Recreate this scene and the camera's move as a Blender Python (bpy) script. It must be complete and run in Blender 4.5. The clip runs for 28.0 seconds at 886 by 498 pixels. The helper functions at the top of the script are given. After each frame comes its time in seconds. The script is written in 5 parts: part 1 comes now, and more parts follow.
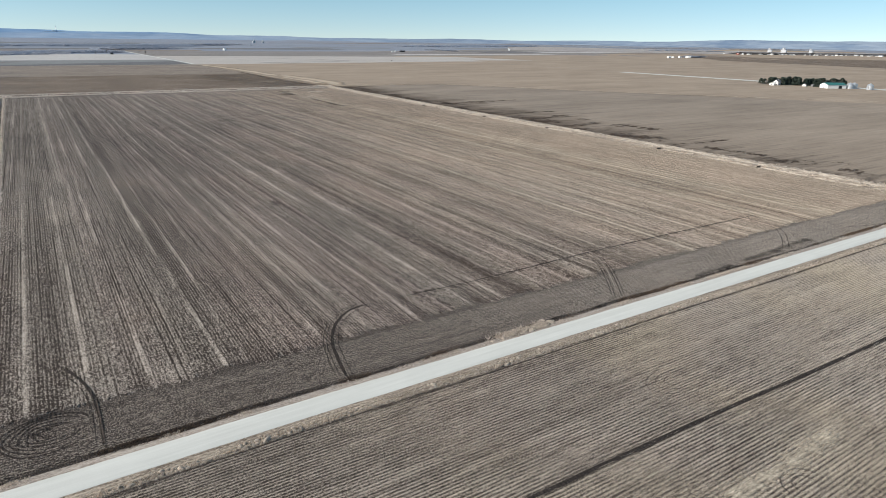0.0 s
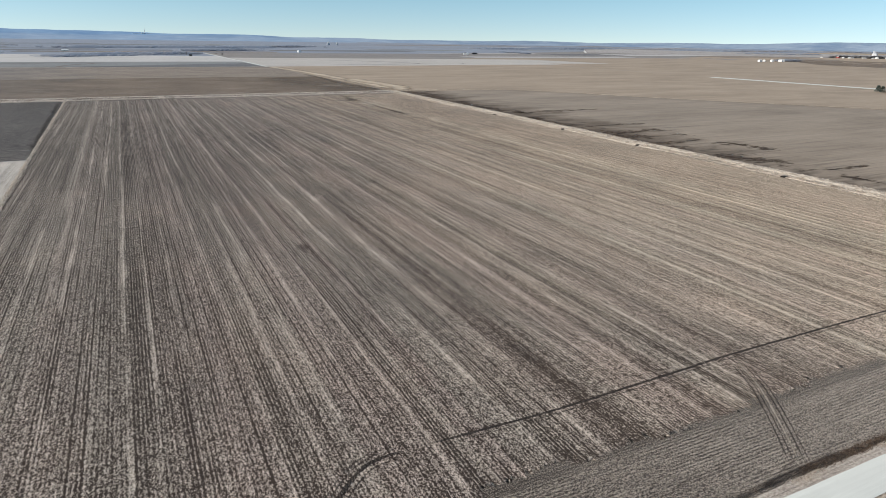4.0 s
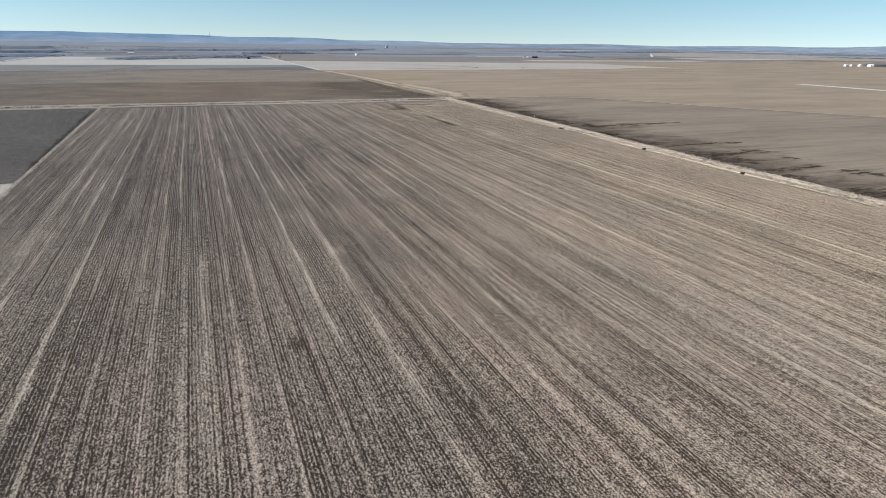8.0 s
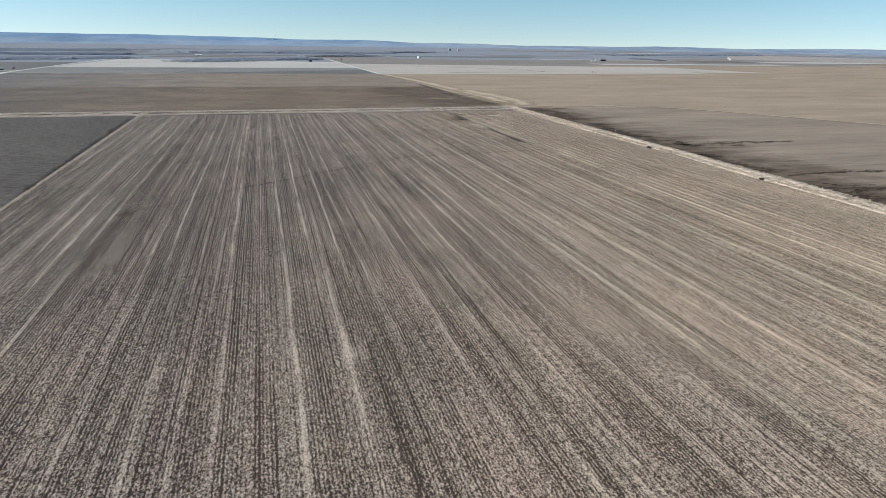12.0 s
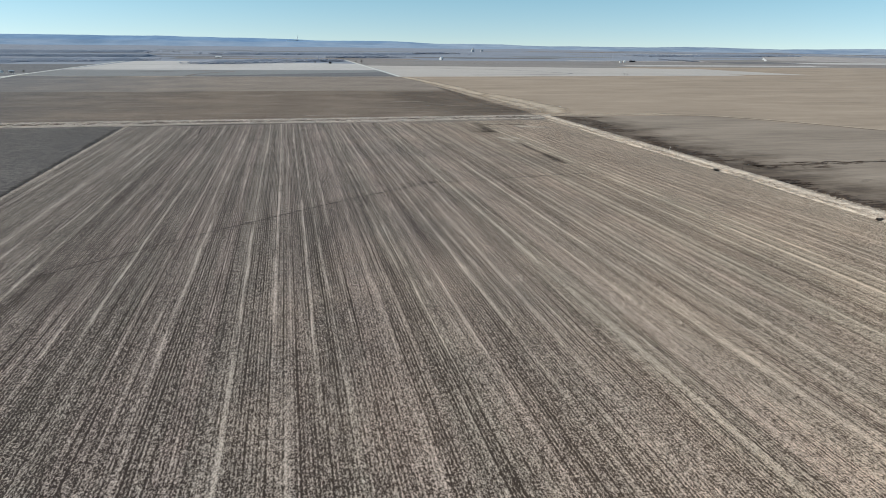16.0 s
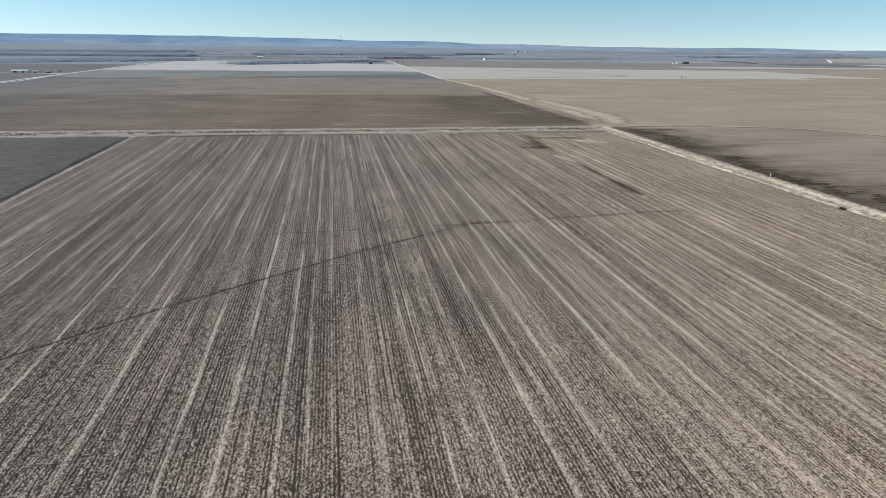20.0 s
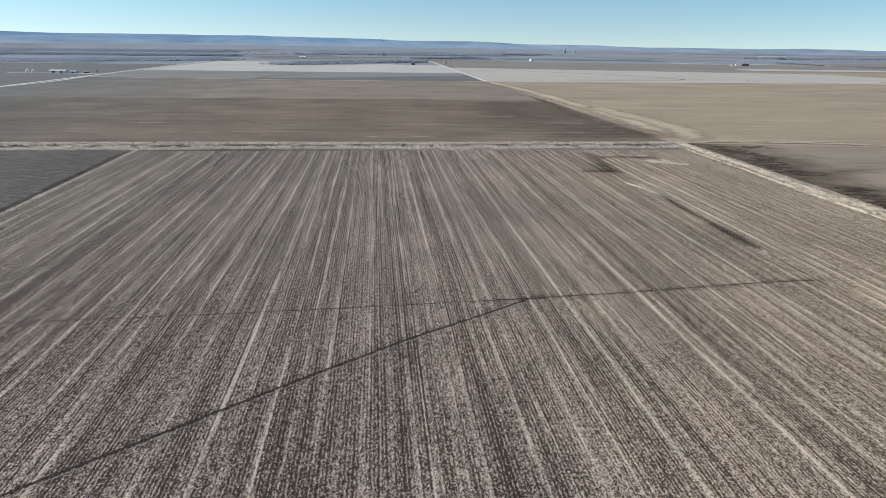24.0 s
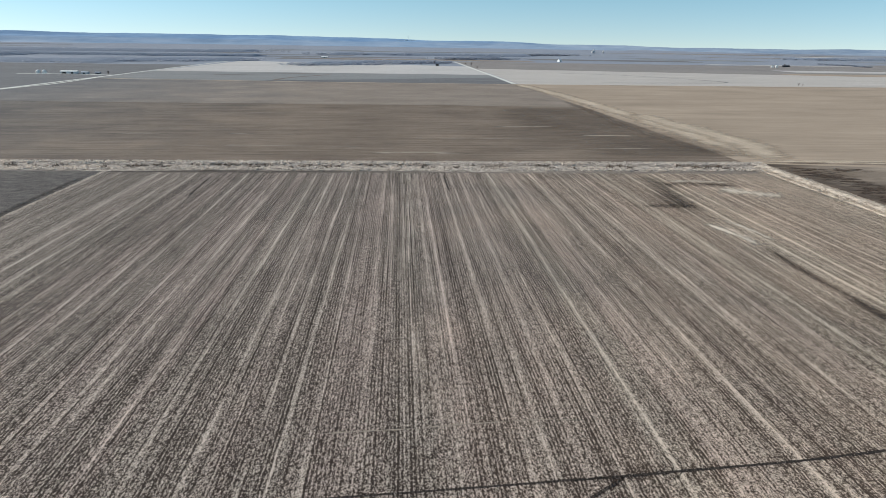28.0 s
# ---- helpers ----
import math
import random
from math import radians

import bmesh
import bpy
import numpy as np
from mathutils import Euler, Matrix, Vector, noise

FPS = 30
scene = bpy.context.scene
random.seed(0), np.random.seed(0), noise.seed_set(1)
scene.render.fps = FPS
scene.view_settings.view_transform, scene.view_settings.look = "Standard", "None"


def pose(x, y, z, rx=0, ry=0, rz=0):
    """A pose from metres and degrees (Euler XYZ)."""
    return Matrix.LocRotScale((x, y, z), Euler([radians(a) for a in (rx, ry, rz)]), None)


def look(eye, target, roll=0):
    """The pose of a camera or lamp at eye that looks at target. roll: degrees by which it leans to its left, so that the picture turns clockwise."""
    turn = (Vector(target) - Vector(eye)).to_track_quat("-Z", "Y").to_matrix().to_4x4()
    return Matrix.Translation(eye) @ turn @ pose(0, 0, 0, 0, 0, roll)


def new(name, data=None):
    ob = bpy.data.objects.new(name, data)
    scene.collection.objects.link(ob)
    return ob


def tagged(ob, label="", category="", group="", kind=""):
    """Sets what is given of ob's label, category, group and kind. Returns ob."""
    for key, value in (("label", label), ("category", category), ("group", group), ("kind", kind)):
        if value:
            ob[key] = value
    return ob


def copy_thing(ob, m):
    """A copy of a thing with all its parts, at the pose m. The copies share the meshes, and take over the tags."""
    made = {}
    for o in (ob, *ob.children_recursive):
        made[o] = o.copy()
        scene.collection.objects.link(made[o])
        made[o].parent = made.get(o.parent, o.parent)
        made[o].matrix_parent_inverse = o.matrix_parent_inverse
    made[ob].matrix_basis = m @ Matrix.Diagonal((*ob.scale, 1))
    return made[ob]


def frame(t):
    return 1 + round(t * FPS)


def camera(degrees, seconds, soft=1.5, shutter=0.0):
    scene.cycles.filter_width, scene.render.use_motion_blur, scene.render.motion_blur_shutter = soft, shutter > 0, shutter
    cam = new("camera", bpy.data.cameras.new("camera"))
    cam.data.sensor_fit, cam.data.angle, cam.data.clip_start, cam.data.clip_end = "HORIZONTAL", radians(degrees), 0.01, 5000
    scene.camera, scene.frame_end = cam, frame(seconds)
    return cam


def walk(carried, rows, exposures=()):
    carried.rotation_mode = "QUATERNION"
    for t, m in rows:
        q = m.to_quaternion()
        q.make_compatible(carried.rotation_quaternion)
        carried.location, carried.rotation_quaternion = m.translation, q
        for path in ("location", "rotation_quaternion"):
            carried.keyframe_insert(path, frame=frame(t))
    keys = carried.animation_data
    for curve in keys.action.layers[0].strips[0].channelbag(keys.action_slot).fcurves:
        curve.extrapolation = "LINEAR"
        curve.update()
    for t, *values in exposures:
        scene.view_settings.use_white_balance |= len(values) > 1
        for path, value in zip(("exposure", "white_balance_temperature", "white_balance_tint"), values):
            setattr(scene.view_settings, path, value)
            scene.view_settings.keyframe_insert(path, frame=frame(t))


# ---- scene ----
cam = camera(71.7, 28.0, soft=0.5)
METRES, EYE, TILT, LEAN, TURN = 525.92, 71.0, 0.0, 0.0, -33.1
ROWS = [
    (0.0, 0.0, 0.0, 0.0, 0.23, -19.01, -0.82),
    (0.5, 0.0001, 0.0119, 0.0001, 0.17, -18.95, -0.85),
    (1.0, 0.0004, 0.0254, 0.0001, 0.13, -18.95, -0.84),
    (1.5, 0.0006, 0.041, 0.0002, 0.34, -18.91, -0.85),
    (2.0, 0.0006, 0.0567, 0.0002, 1.97, -18.9, -0.86),
    (2.5, -0.0001, 0.0737, 0.0001, 4.2, -18.92, -0.85),
    (3.0, -0.0011, 0.0903, 0.0001, 5.9, -18.92, -0.81),
    (3.5, -0.0025, 0.1079, 0.0002, 6.37, -18.93, -0.82),
    (5.5, -0.0101, 0.1784, 0.0001, 8.16, -18.85, -0.84),
    (6.0, -0.0124, 0.1959, 0.0002, 8.6, -18.82, -0.85),
    (6.5, -0.015, 0.214, 0.0003, 9.24, -18.81, -0.85),
    (7.0, -0.0177, 0.2315, 0.0003, 10.12, -18.8, -0.86),
    (7.5, -0.0209, 0.2497, 0.0003, 11.04, -18.77, -0.83),
    (8.0, -0.0242, 0.2671, 0.0002, 11.93, -18.75, -0.82),
    (8.5, -0.028, 0.2854, 0.0003, 12.99, -18.74, -0.81),
    (9.0, -0.0319, 0.3027, 0.0004, 14.24, -18.72, -0.81),
    (9.5, -0.0364, 0.3207, 0.0004, 15.4, -18.71, -0.82),
    (10.0, -0.041, 0.3379, 0.0005, 15.91, -18.67, -0.82),
    (10.5, -0.046, 0.3559, 0.0005, 16.45, -18.65, -0.82),
    (11.0, -0.0509, 0.373, 0.0006, 16.96, -18.65, -0.83),
    (11.5, -0.056, 0.3902, 0.0007, 17.32, -18.63, -0.81),
    (12.0, -0.061, 0.4073, 0.0007, 17.55, -18.62, -0.81),
    (12.5, -0.0665, 0.4251, 0.0008, 17.78, -18.62, -0.81),
    (14.5, -0.0896, 0.4933, 0.0012, 18.68, -18.6, -0.67),
    (15.0, -0.0954, 0.5102, 0.0014, 18.94, -18.59, -0.68),
    (15.5, -0.1015, 0.5278, 0.0014, 19.26, -18.58, -0.68),
    (16.0, -0.1075, 0.5446, 0.0014, 19.58, -18.58, -0.68),
    (16.5, -0.1139, 0.5623, 0.0014, 19.94, -18.58, -0.68),
    (17.0, -0.1202, 0.5791, 0.0015, 20.41, -18.59, -0.68),
    (17.5, -0.1269, 0.5966, 0.0016, 20.97, -18.61, -0.69),
    (18.0, -0.1335, 0.6132, 0.0017, 21.45, -18.62, -0.71),
    (18.5, -0.1404, 0.6306, 0.0018, 21.92, -18.63, -0.71),
    (19.0, -0.1473, 0.6471, 0.0019, 22.39, -18.63, -0.71),
    (19.5, -0.1546, 0.6645, 0.002, 22.92, -18.61, -0.73),
    (20.0, -0.1617, 0.6808, 0.0021, 23.42, -18.61, -0.75),
    (20.5, -0.1693, 0.6979, 0.0021, 23.93, -18.61, -0.77),
    (21.0, -0.1767, 0.7141, 0.0021, 24.43, -18.61, -0.8),
    (21.5, -0.1846, 0.731, 0.0022, 24.96, -18.6, -0.82),
    (23.5, -0.2173, 0.796, 0.0029, 26.91, -18.65, -0.86),
    (24.0, -0.2256, 0.8119, 0.003, 27.34, -18.66, -0.85),
    (24.5, -0.2346, 0.8286, 0.0031, 27.76, -18.67, -0.85),
    (25.0, -0.2434, 0.8446, 0.0032, 28.17, -18.67, -0.86),
    (25.5, -0.2526, 0.8611, 0.0031, 28.59, -18.68, -0.86),
    (26.0, -0.2616, 0.8769, 0.0031, 28.88, -18.69, -0.85),
    (26.5, -0.271, 0.8934, 0.0031, 29.09, -18.7, -0.86),
    (27.0, -0.2801, 0.9092, 0.0032, 29.31, -18.7, -0.86),
    (27.5, -0.2896, 0.9257, 0.0032, 29.5, -18.7, -0.88),
    (28.0, -0.2989, 0.9414, 0.0031, 29.51, -18.7, -0.88),
]
walk(cam, [(t, pose(0, 0, EYE, TILT, LEAN, TURN) @ pose(METRES * x, METRES * y, METRES * z, 90 + pitch, roll, yaw)) for t, x, y, z, yaw, pitch, roll in ROWS], [(0.0, 0.33, 6550, 10), (9.0, 0.33, 6600, 10.5), (12.5, 0.32, 6520, 9), (16.0, 0.3, 6450, 7.5), (21.0, 0.3, 6450, 7.5), (26.0, 0.31, 6480, 8.5), (28.0, 0.31, 6480, 8.5)])


# ---- sky and sun ----
SUN_AZ, SUN_EL = 283.0, 30.0          # compass degrees clockwise from +y, and height
world = bpy.data.worlds.new("sky")
scene.world = world
world.use_nodes = True
wn = world.node_tree.nodes
sky = wn.new("ShaderNodeTexSky")
sky.sky_type = "NISHITA"
sky.sun_disc = False
sky.sun_elevation, sky.sun_rotation = radians(SUN_EL), radians(SUN_AZ)
sky.air_density, sky.dust_density, sky.ozone_density = 1.0, 0.0, 0.9
coord, lift = wn.new("ShaderNodeTexCoord"), wn.new("ShaderNodeMapping")
lift.inputs["Scale"].default_value, lift.inputs["Location"].default_value = (1, 1, 1.4), (0, 0, 0.088)
world.node_tree.links.new(coord.outputs["Generated"], lift.inputs[0])
world.node_tree.links.new(lift.outputs[0], sky.inputs[0])
clear = wn.new("ShaderNodeMix")
clear.data_type, clear.blend_type = "RGBA", "MULTIPLY"
clear.inputs[0].default_value = 1.0
high, air, tone = wn.new("ShaderNodeSeparateXYZ"), wn.new("ShaderNodeMapRange"), wn.new("ShaderNodeMix")
tone.data_type = "RGBA"
tone.inputs[6].default_value, tone.inputs[7].default_value = (1.05, 1.04, 1.03, 1), (0.93, 1.16, 1.09, 1)
air.inputs[1].default_value, air.inputs[2].default_value = 0.0, 0.085
world.node_tree.links.new(coord.outputs["Generated"], high.inputs[0])
world.node_tree.links.new(high.outputs[2], air.inputs[0])
world.node_tree.links.new(air.outputs[0], tone.inputs[0])
world.node_tree.links.new(tone.outputs[2], clear.inputs[7])
world.node_tree.links.new(sky.outputs[0], clear.inputs[6])
world.node_tree.links.new(clear.outputs[2], wn["Background"].inputs[0])
wn["Background"].inputs[1].default_value = 0.101
sun = new("sun", bpy.data.lights.new("sun", "SUN"))
sun.data.energy, sun.data.angle, sun.data.color = 4.6, radians(0.53), (1.0, 0.93, 0.84)
az, el = radians(SUN_AZ), radians(SUN_EL)
toward = Vector((math.sin(az) * math.cos(el), math.cos(az) * math.cos(el), math.sin(el)))
sun.matrix_world = look(toward * 600, (0, 0, 0))


# ---- the lie of the land ----
CX, CY = 90.0, 250.0


def ground_z(x, y):
    """Flat valley floor that rises gently from three kilometres out towards the hills."""
    r = np.hypot(np.asarray(x, float) - CX, np.asarray(y, float) - CY)
    r = np.clip(r, 1.0, 4490.0)
    d = np.where(r > 3000, 3000 - 3500 * np.log(np.clip(1 - (r - 3000) / 1500, 1e-4, 1)), r)
    return 71.0 * (1 - r / d)


def far(x, y):
    """Where a landmark of the wide valley stands on this shortened land: x, y, z and its scale."""
    dx, dy = x - CX, y - CY
    d = math.hypot(dx, dy)
    r = d if d < 3000 else 3000 + 1500 * (1 - math.exp(-(d - 3000) / 3500))
    s = r / d
    X, Y = CX + dx * s, CY + dy * s
    return X, Y, float(ground_z(X, Y)), s


# ---- materials ----
class Mat:
    def soften(self, scale, amount=0.9, turn=0.0, lo=0.25, hi=0.85):
        """Let a thin cover fray out at its edges, after its cover attribute."""
        n = self.noise(self.mapped(scale, turn), 1.0, 4.0, 0.65)
        a = self.span(self.math("ADD", self.attr("cover"), self.math("MULTIPLY", self.math("SUBTRACT", n, 0.5), amount)), lo, hi)
        gap, both = self.t.nodes.new("ShaderNodeBsdfTransparent"), self.t.nodes.new("ShaderNodeMixShader")
        self.t.links.new(a, both.inputs[0])
        self.t.links.new(gap.outputs[0], both.inputs[1])
        self.t.links.new(self.b.outputs[0], both.inputs[2])
        self.t.links.new(both.outputs[0], self.t.nodes["Material Output"].inputs["Surface"])
        return self

    def __init__(self, name, rough=0.9, metal=0.0, spec=0.2):
        self.m = bpy.data.materials.new(name)
        self.m.use_nodes = True
        self.t = self.m.node_tree
        self.b = self.t.nodes["Principled BSDF"]
        self.b.inputs["Roughness"].default_value = rough
        self.b.inputs["Metallic"].default_value = metal
        self.b.inputs["Specular IOR Level"].default_value = spec

    def put(self, sock, v):
        if isinstance(v, bpy.types.NodeSocket):
            self.t.links.new(v, sock)
        elif isinstance(v, (tuple, list)) and len(v) == 3 and sock.type == "RGBA":
            sock.default_value = (*v, 1)
        else:
            sock.default_value = v

    def pos(self):
        return self.t.nodes.new("ShaderNodeNewGeometry").outputs["Position"]

    def mapped(self, scale, turn=0.0, shift=(0, 0, 0)):
        n = self.t.nodes.new("ShaderNodeMapping")
        self.t.links.new(self.pos(), n.inputs[0])
        n.inputs["Scale"].default_value = scale
        n.inputs["Rotation"].default_value = (0, 0, radians(turn))
        n.inputs["Location"].default_value = shift
        return n.outputs[0]

    def noise(self, vec, scale=1.0, detail=2.0, rough=0.5, warp=0.0):
        n = self.t.nodes.new("ShaderNodeTexNoise")
        self.t.links.new(vec, n.inputs["Vector"])
        n.inputs["Scale"].default_value, n.inputs["Detail"].default_value = scale, detail
        n.inputs["Roughness"].default_value, n.inputs["Distortion"].default_value = rough, warp
        return n.outputs[0]

    def wave(self, vec, scale, warp=0.0, detail=1.0, axis="X"):
        n = self.t.nodes.new("ShaderNodeTexWave")
        n.bands_direction = axis
        self.t.links.new(vec, n.inputs["Vector"])
        n.inputs["Scale"].default_value, n.inputs["Distortion"].default_value = scale, warp
        n.inputs["Detail"].default_value = detail
        return n.outputs["Fac"]

    def math(self, op, a, b=0.0, clamp=False):
        n = self.t.nodes.new("ShaderNodeMath")
        n.operation, n.use_clamp = op, clamp
        self.put(n.inputs[0], a), self.put(n.inputs[1], b)
        return n.outputs[0]

    def span(self, v, a, b, c=0.0, d=1.0):
        n = self.t.nodes.new("ShaderNodeMapRange")
        self.put(n.inputs[0], v)
        for i, q in enumerate((a, b, c, d)):
            n.inputs[i + 1].default_value = q
        return n.outputs[0]

    def mix(self, f, a, b, mode="MIX"):
        n = self.t.nodes.new("ShaderNodeMix")
        n.data_type, n.blend_type = "RGBA", mode
        self.put(n.inputs[0], f), self.put(n.inputs[6], a), self.put(n.inputs[7], b)
        return n.outputs[2]

    def attr(self, name):
        n = self.t.nodes.new("ShaderNodeAttribute")
        n.attribute_name = name
        return n.outputs["Fac"]

    def axis(self, which):
        n = self.t.nodes.new("ShaderNodeSeparateXYZ")
        self.t.links.new(self.pos(), n.inputs[0])
        return n.outputs[which]

    def color(self, c):
        self.put(self.b.inputs["Base Color"], c)
        return self

    def bump(self, h, strength=0.4, dist=0.1):
        n = self.t.nodes.new("ShaderNodeBump")
        n.inputs["Strength"].default_value, n.inputs["Distance"].default_value = strength, dist
        self.put(n.inputs["Height"], h)
        self.t.links.new(n.outputs[0], self.b.inputs["Normal"])
        return self


def soil_mat(name, dark, pale, along="x", streak=6.0, length=160.0, row=0.76, speck=0.5, mid=0.5, contrast=0.5, patch=70.0, tint=None, ridged=0.0, clod=None, hazed_west=None):
    """Harvested or tilled land: crop residue over soil, with drill rows and passes along one axis."""
    m = Mat(name)
    st = (1 / length, 1 / streak, 1) if along == "x" else (1 / streak, 1 / length, 1)
    fine = (1 / 5.0, 1 / 0.55, 1) if ridged else (1 / 12.0, 1 / 0.9, 1) if along == "x" else (1 / 0.9, 1 / 12.0, 1)
    s1 = m.noise(m.mapped(st), 1.0, 3.0, 0.6)
    s2 = m.noise(m.mapped(fine), 1.0, 2.0, 0.6)
    s3 = m.noise(m.mapped((1 / patch, 1 / patch, 1)), 1.0, 3.0, 0.55)
    s4 = m.noise(m.mapped((0.85, 1, 1) if ridged else (0.55, 1, 1) if along == "x" else (1, 0.55, 1)), 4.6 if ridged else 3.6, 1.5, 0.7)
    w = m.wave(m.mapped((1, 1, 1)), 0.314 / (row * 0.9994), 0.6, 1.0, "Y" if along == "x" else "X")
    f = m.math("MULTIPLY_ADD", m.math("SUBTRACT", s1, 0.5), contrast * 2.2)
    f.node.inputs[2].default_value = mid
    f = m.math("ADD", f, m.math("MULTIPLY", m.math("SUBTRACT", s2, 0.5), contrast * 0.9))
    f = m.math("ADD", f, m.math("MULTIPLY", m.math("SUBTRACT", s3, 0.5), contrast * 1.1))
    f = m.math("ADD", f, m.math("MULTIPLY", m.math("SUBTRACT", s4, 0.5), speck * 5.0))
    f = m.math("ADD", f, m.math("MULTIPLY", m.math("SUBTRACT", w, 0.5), 0.18), clamp=True)
    if clod:
        s5 = m.noise(m.mapped((1 / clod[0], 1 / clod[1], 1), shift=(4, 8, 0)), 1.0, 3.0, 0.7)
        f = m.math("ADD", f, m.math("MULTIPLY", m.math("SUBTRACT", s5, 0.5), clod[2]), clamp=True)
    if ridged:
        f = m.math("ADD", f, m.math("MULTIPLY", m.math("SUBTRACT", m.attr("ridge"), 0.4), ridged))
        # Paler eastward: tanner residue plus the brightening away from the sun, as colour.
        f = m.math("ADD", f, m.span(m.axis(0), -10, 230, -0.27, 0.24), clamp=True)
    c = m.mix(f, dark, pale)
    if hazed_west:
        # greyer towards the west: distance haze put into the soil colour
        way = m.math("ADD", m.axis(0), m.math("MULTIPLY", m.math("SUBTRACT", s3, 0.5), 300.0))
        c = m.mix(m.span(way, -420, 10), m.mix(f, *hazed_west), c)
    if tint:
        c = m.mix(m.span(m.noise(m.mapped((1 / 45, 1 / 45, 1), shift=(7, 3, 0)), 1.0, 2.0), 0.45, 0.65), c, m.mix(f, dark, tint))
    m.color(c)
    m.bump(m.math("ADD", s4, m.math("MULTIPLY", w, 0.5)), 1.0, 0.22)
    return m


def stalk_mat():
    m = Mat("corn_stalks", 0.75, 0, 0.25)
    r = m.t.nodes.new("ShaderNodeNewGeometry").outputs["Random Per Island"]
    east = m.span(m.axis(0), 60, 320)
    c = m.mix(m.span(r, 0.1, 0.95), (0.11, 0.088, 0.072), m.mix(east, (0.47, 0.415, 0.365), (0.52, 0.44, 0.345)))
    m.color(c)
    return m.m


M_stalk = stalk_mat()
# Base land shows only far away, so its colour carries blue distance haze.
M_ground_hazed = soil_mat("farmland", (0.19, 0.214, 0.258), (0.302, 0.328, 0.374), "x", 30, 900, contrast=0.5, patch=400).m
M_north = soil_mat("harvested_soil", (0.152, 0.124, 0.102), (0.37, 0.31, 0.256), "x", 5, 200, contrast=0.62, mid=0.45, clod=(50, 5.0, 0.5), hazed_west=((0.092, 0.093, 0.097), (0.222, 0.213, 0.209))).m
M_north_dark = soil_mat("dark_tilled_soil", (0.098, 0.073, 0.055), (0.312, 0.248, 0.191), "x", 3.5, 130, contrast=0.75, mid=0.40, clod=(26, 3.0, 0.7), hazed_west=((0.058, 0.057, 0.058), (0.185, 0.174, 0.166))).m
M_left = soil_mat("black_tilled_soil", (0.032, 0.029, 0.028), (0.205, 0.183, 0.166), "x", 2.2, 14, contrast=0.6, mid=0.40, speck=1.2, clod=(4, 2.6, 1.9)).m
M_leftpale = soil_mat("pale_stubble", (0.20, 0.178, 0.155), (0.58, 0.53, 0.47), "y", 4, 90, contrast=0.6, mid=0.55, clod=(3, 5, 0.9)).m
M_pale = soil_mat("bleached_stubble", (0.395, 0.378, 0.36), (0.58, 0.562, 0.54), "x", 25, 500, contrast=0.5, patch=160, clod=(90, 9, 0.5)).m
M_paleeast = soil_mat("bleached_tan_stubble", (0.375, 0.347, 0.318), (0.545, 0.508, 0.47), "x", 25, 500, contrast=0.5, patch=160, clod=(90, 9, 0.5)).m
M_plain = soil_mat("grey_brown_farmland", (0.175, 0.162, 0.155), (0.315, 0.288, 0.268), "x", 25, 700, contrast=0.6, patch=300, clod=(200, 14, 0.6)).m
M_plainpale = soil_mat("tan_farmland", (0.26, 0.24, 0.23), (0.44, 0.41, 0.385), "x", 40, 700, contrast=0.6, patch=250).m
# Dark tilled soil with some blue haze mixed into its colour.
M_greydark_hazed = soil_mat("hazed_tilled_soil", (0.097, 0.099, 0.105), (0.225, 0.222, 0.222), "x", 30, 500, contrast=0.5, patch=200).m
M_greygreen = soil_mat("winter_wheat", (0.165, 0.17, 0.172), (0.29, 0.29, 0.285), "x", 20, 500, contrast=0.4, patch=200).m
M_near = soil_mat("near_stubble", (0.048, 0.037, 0.030), (0.58, 0.495, 0.405), "x", 3, 60, contrast=0.35, mid=0.395, speck=0.5, tint=(0.64, 0.54, 0.41), ridged=0.6).m
M_head = soil_mat("headland_stubble", (0.034, 0.026, 0.022), (0.44, 0.375, 0.31), "x", 2, 60, contrast=0.3, mid=0.36, speck=0.8, ridged=0.3).m


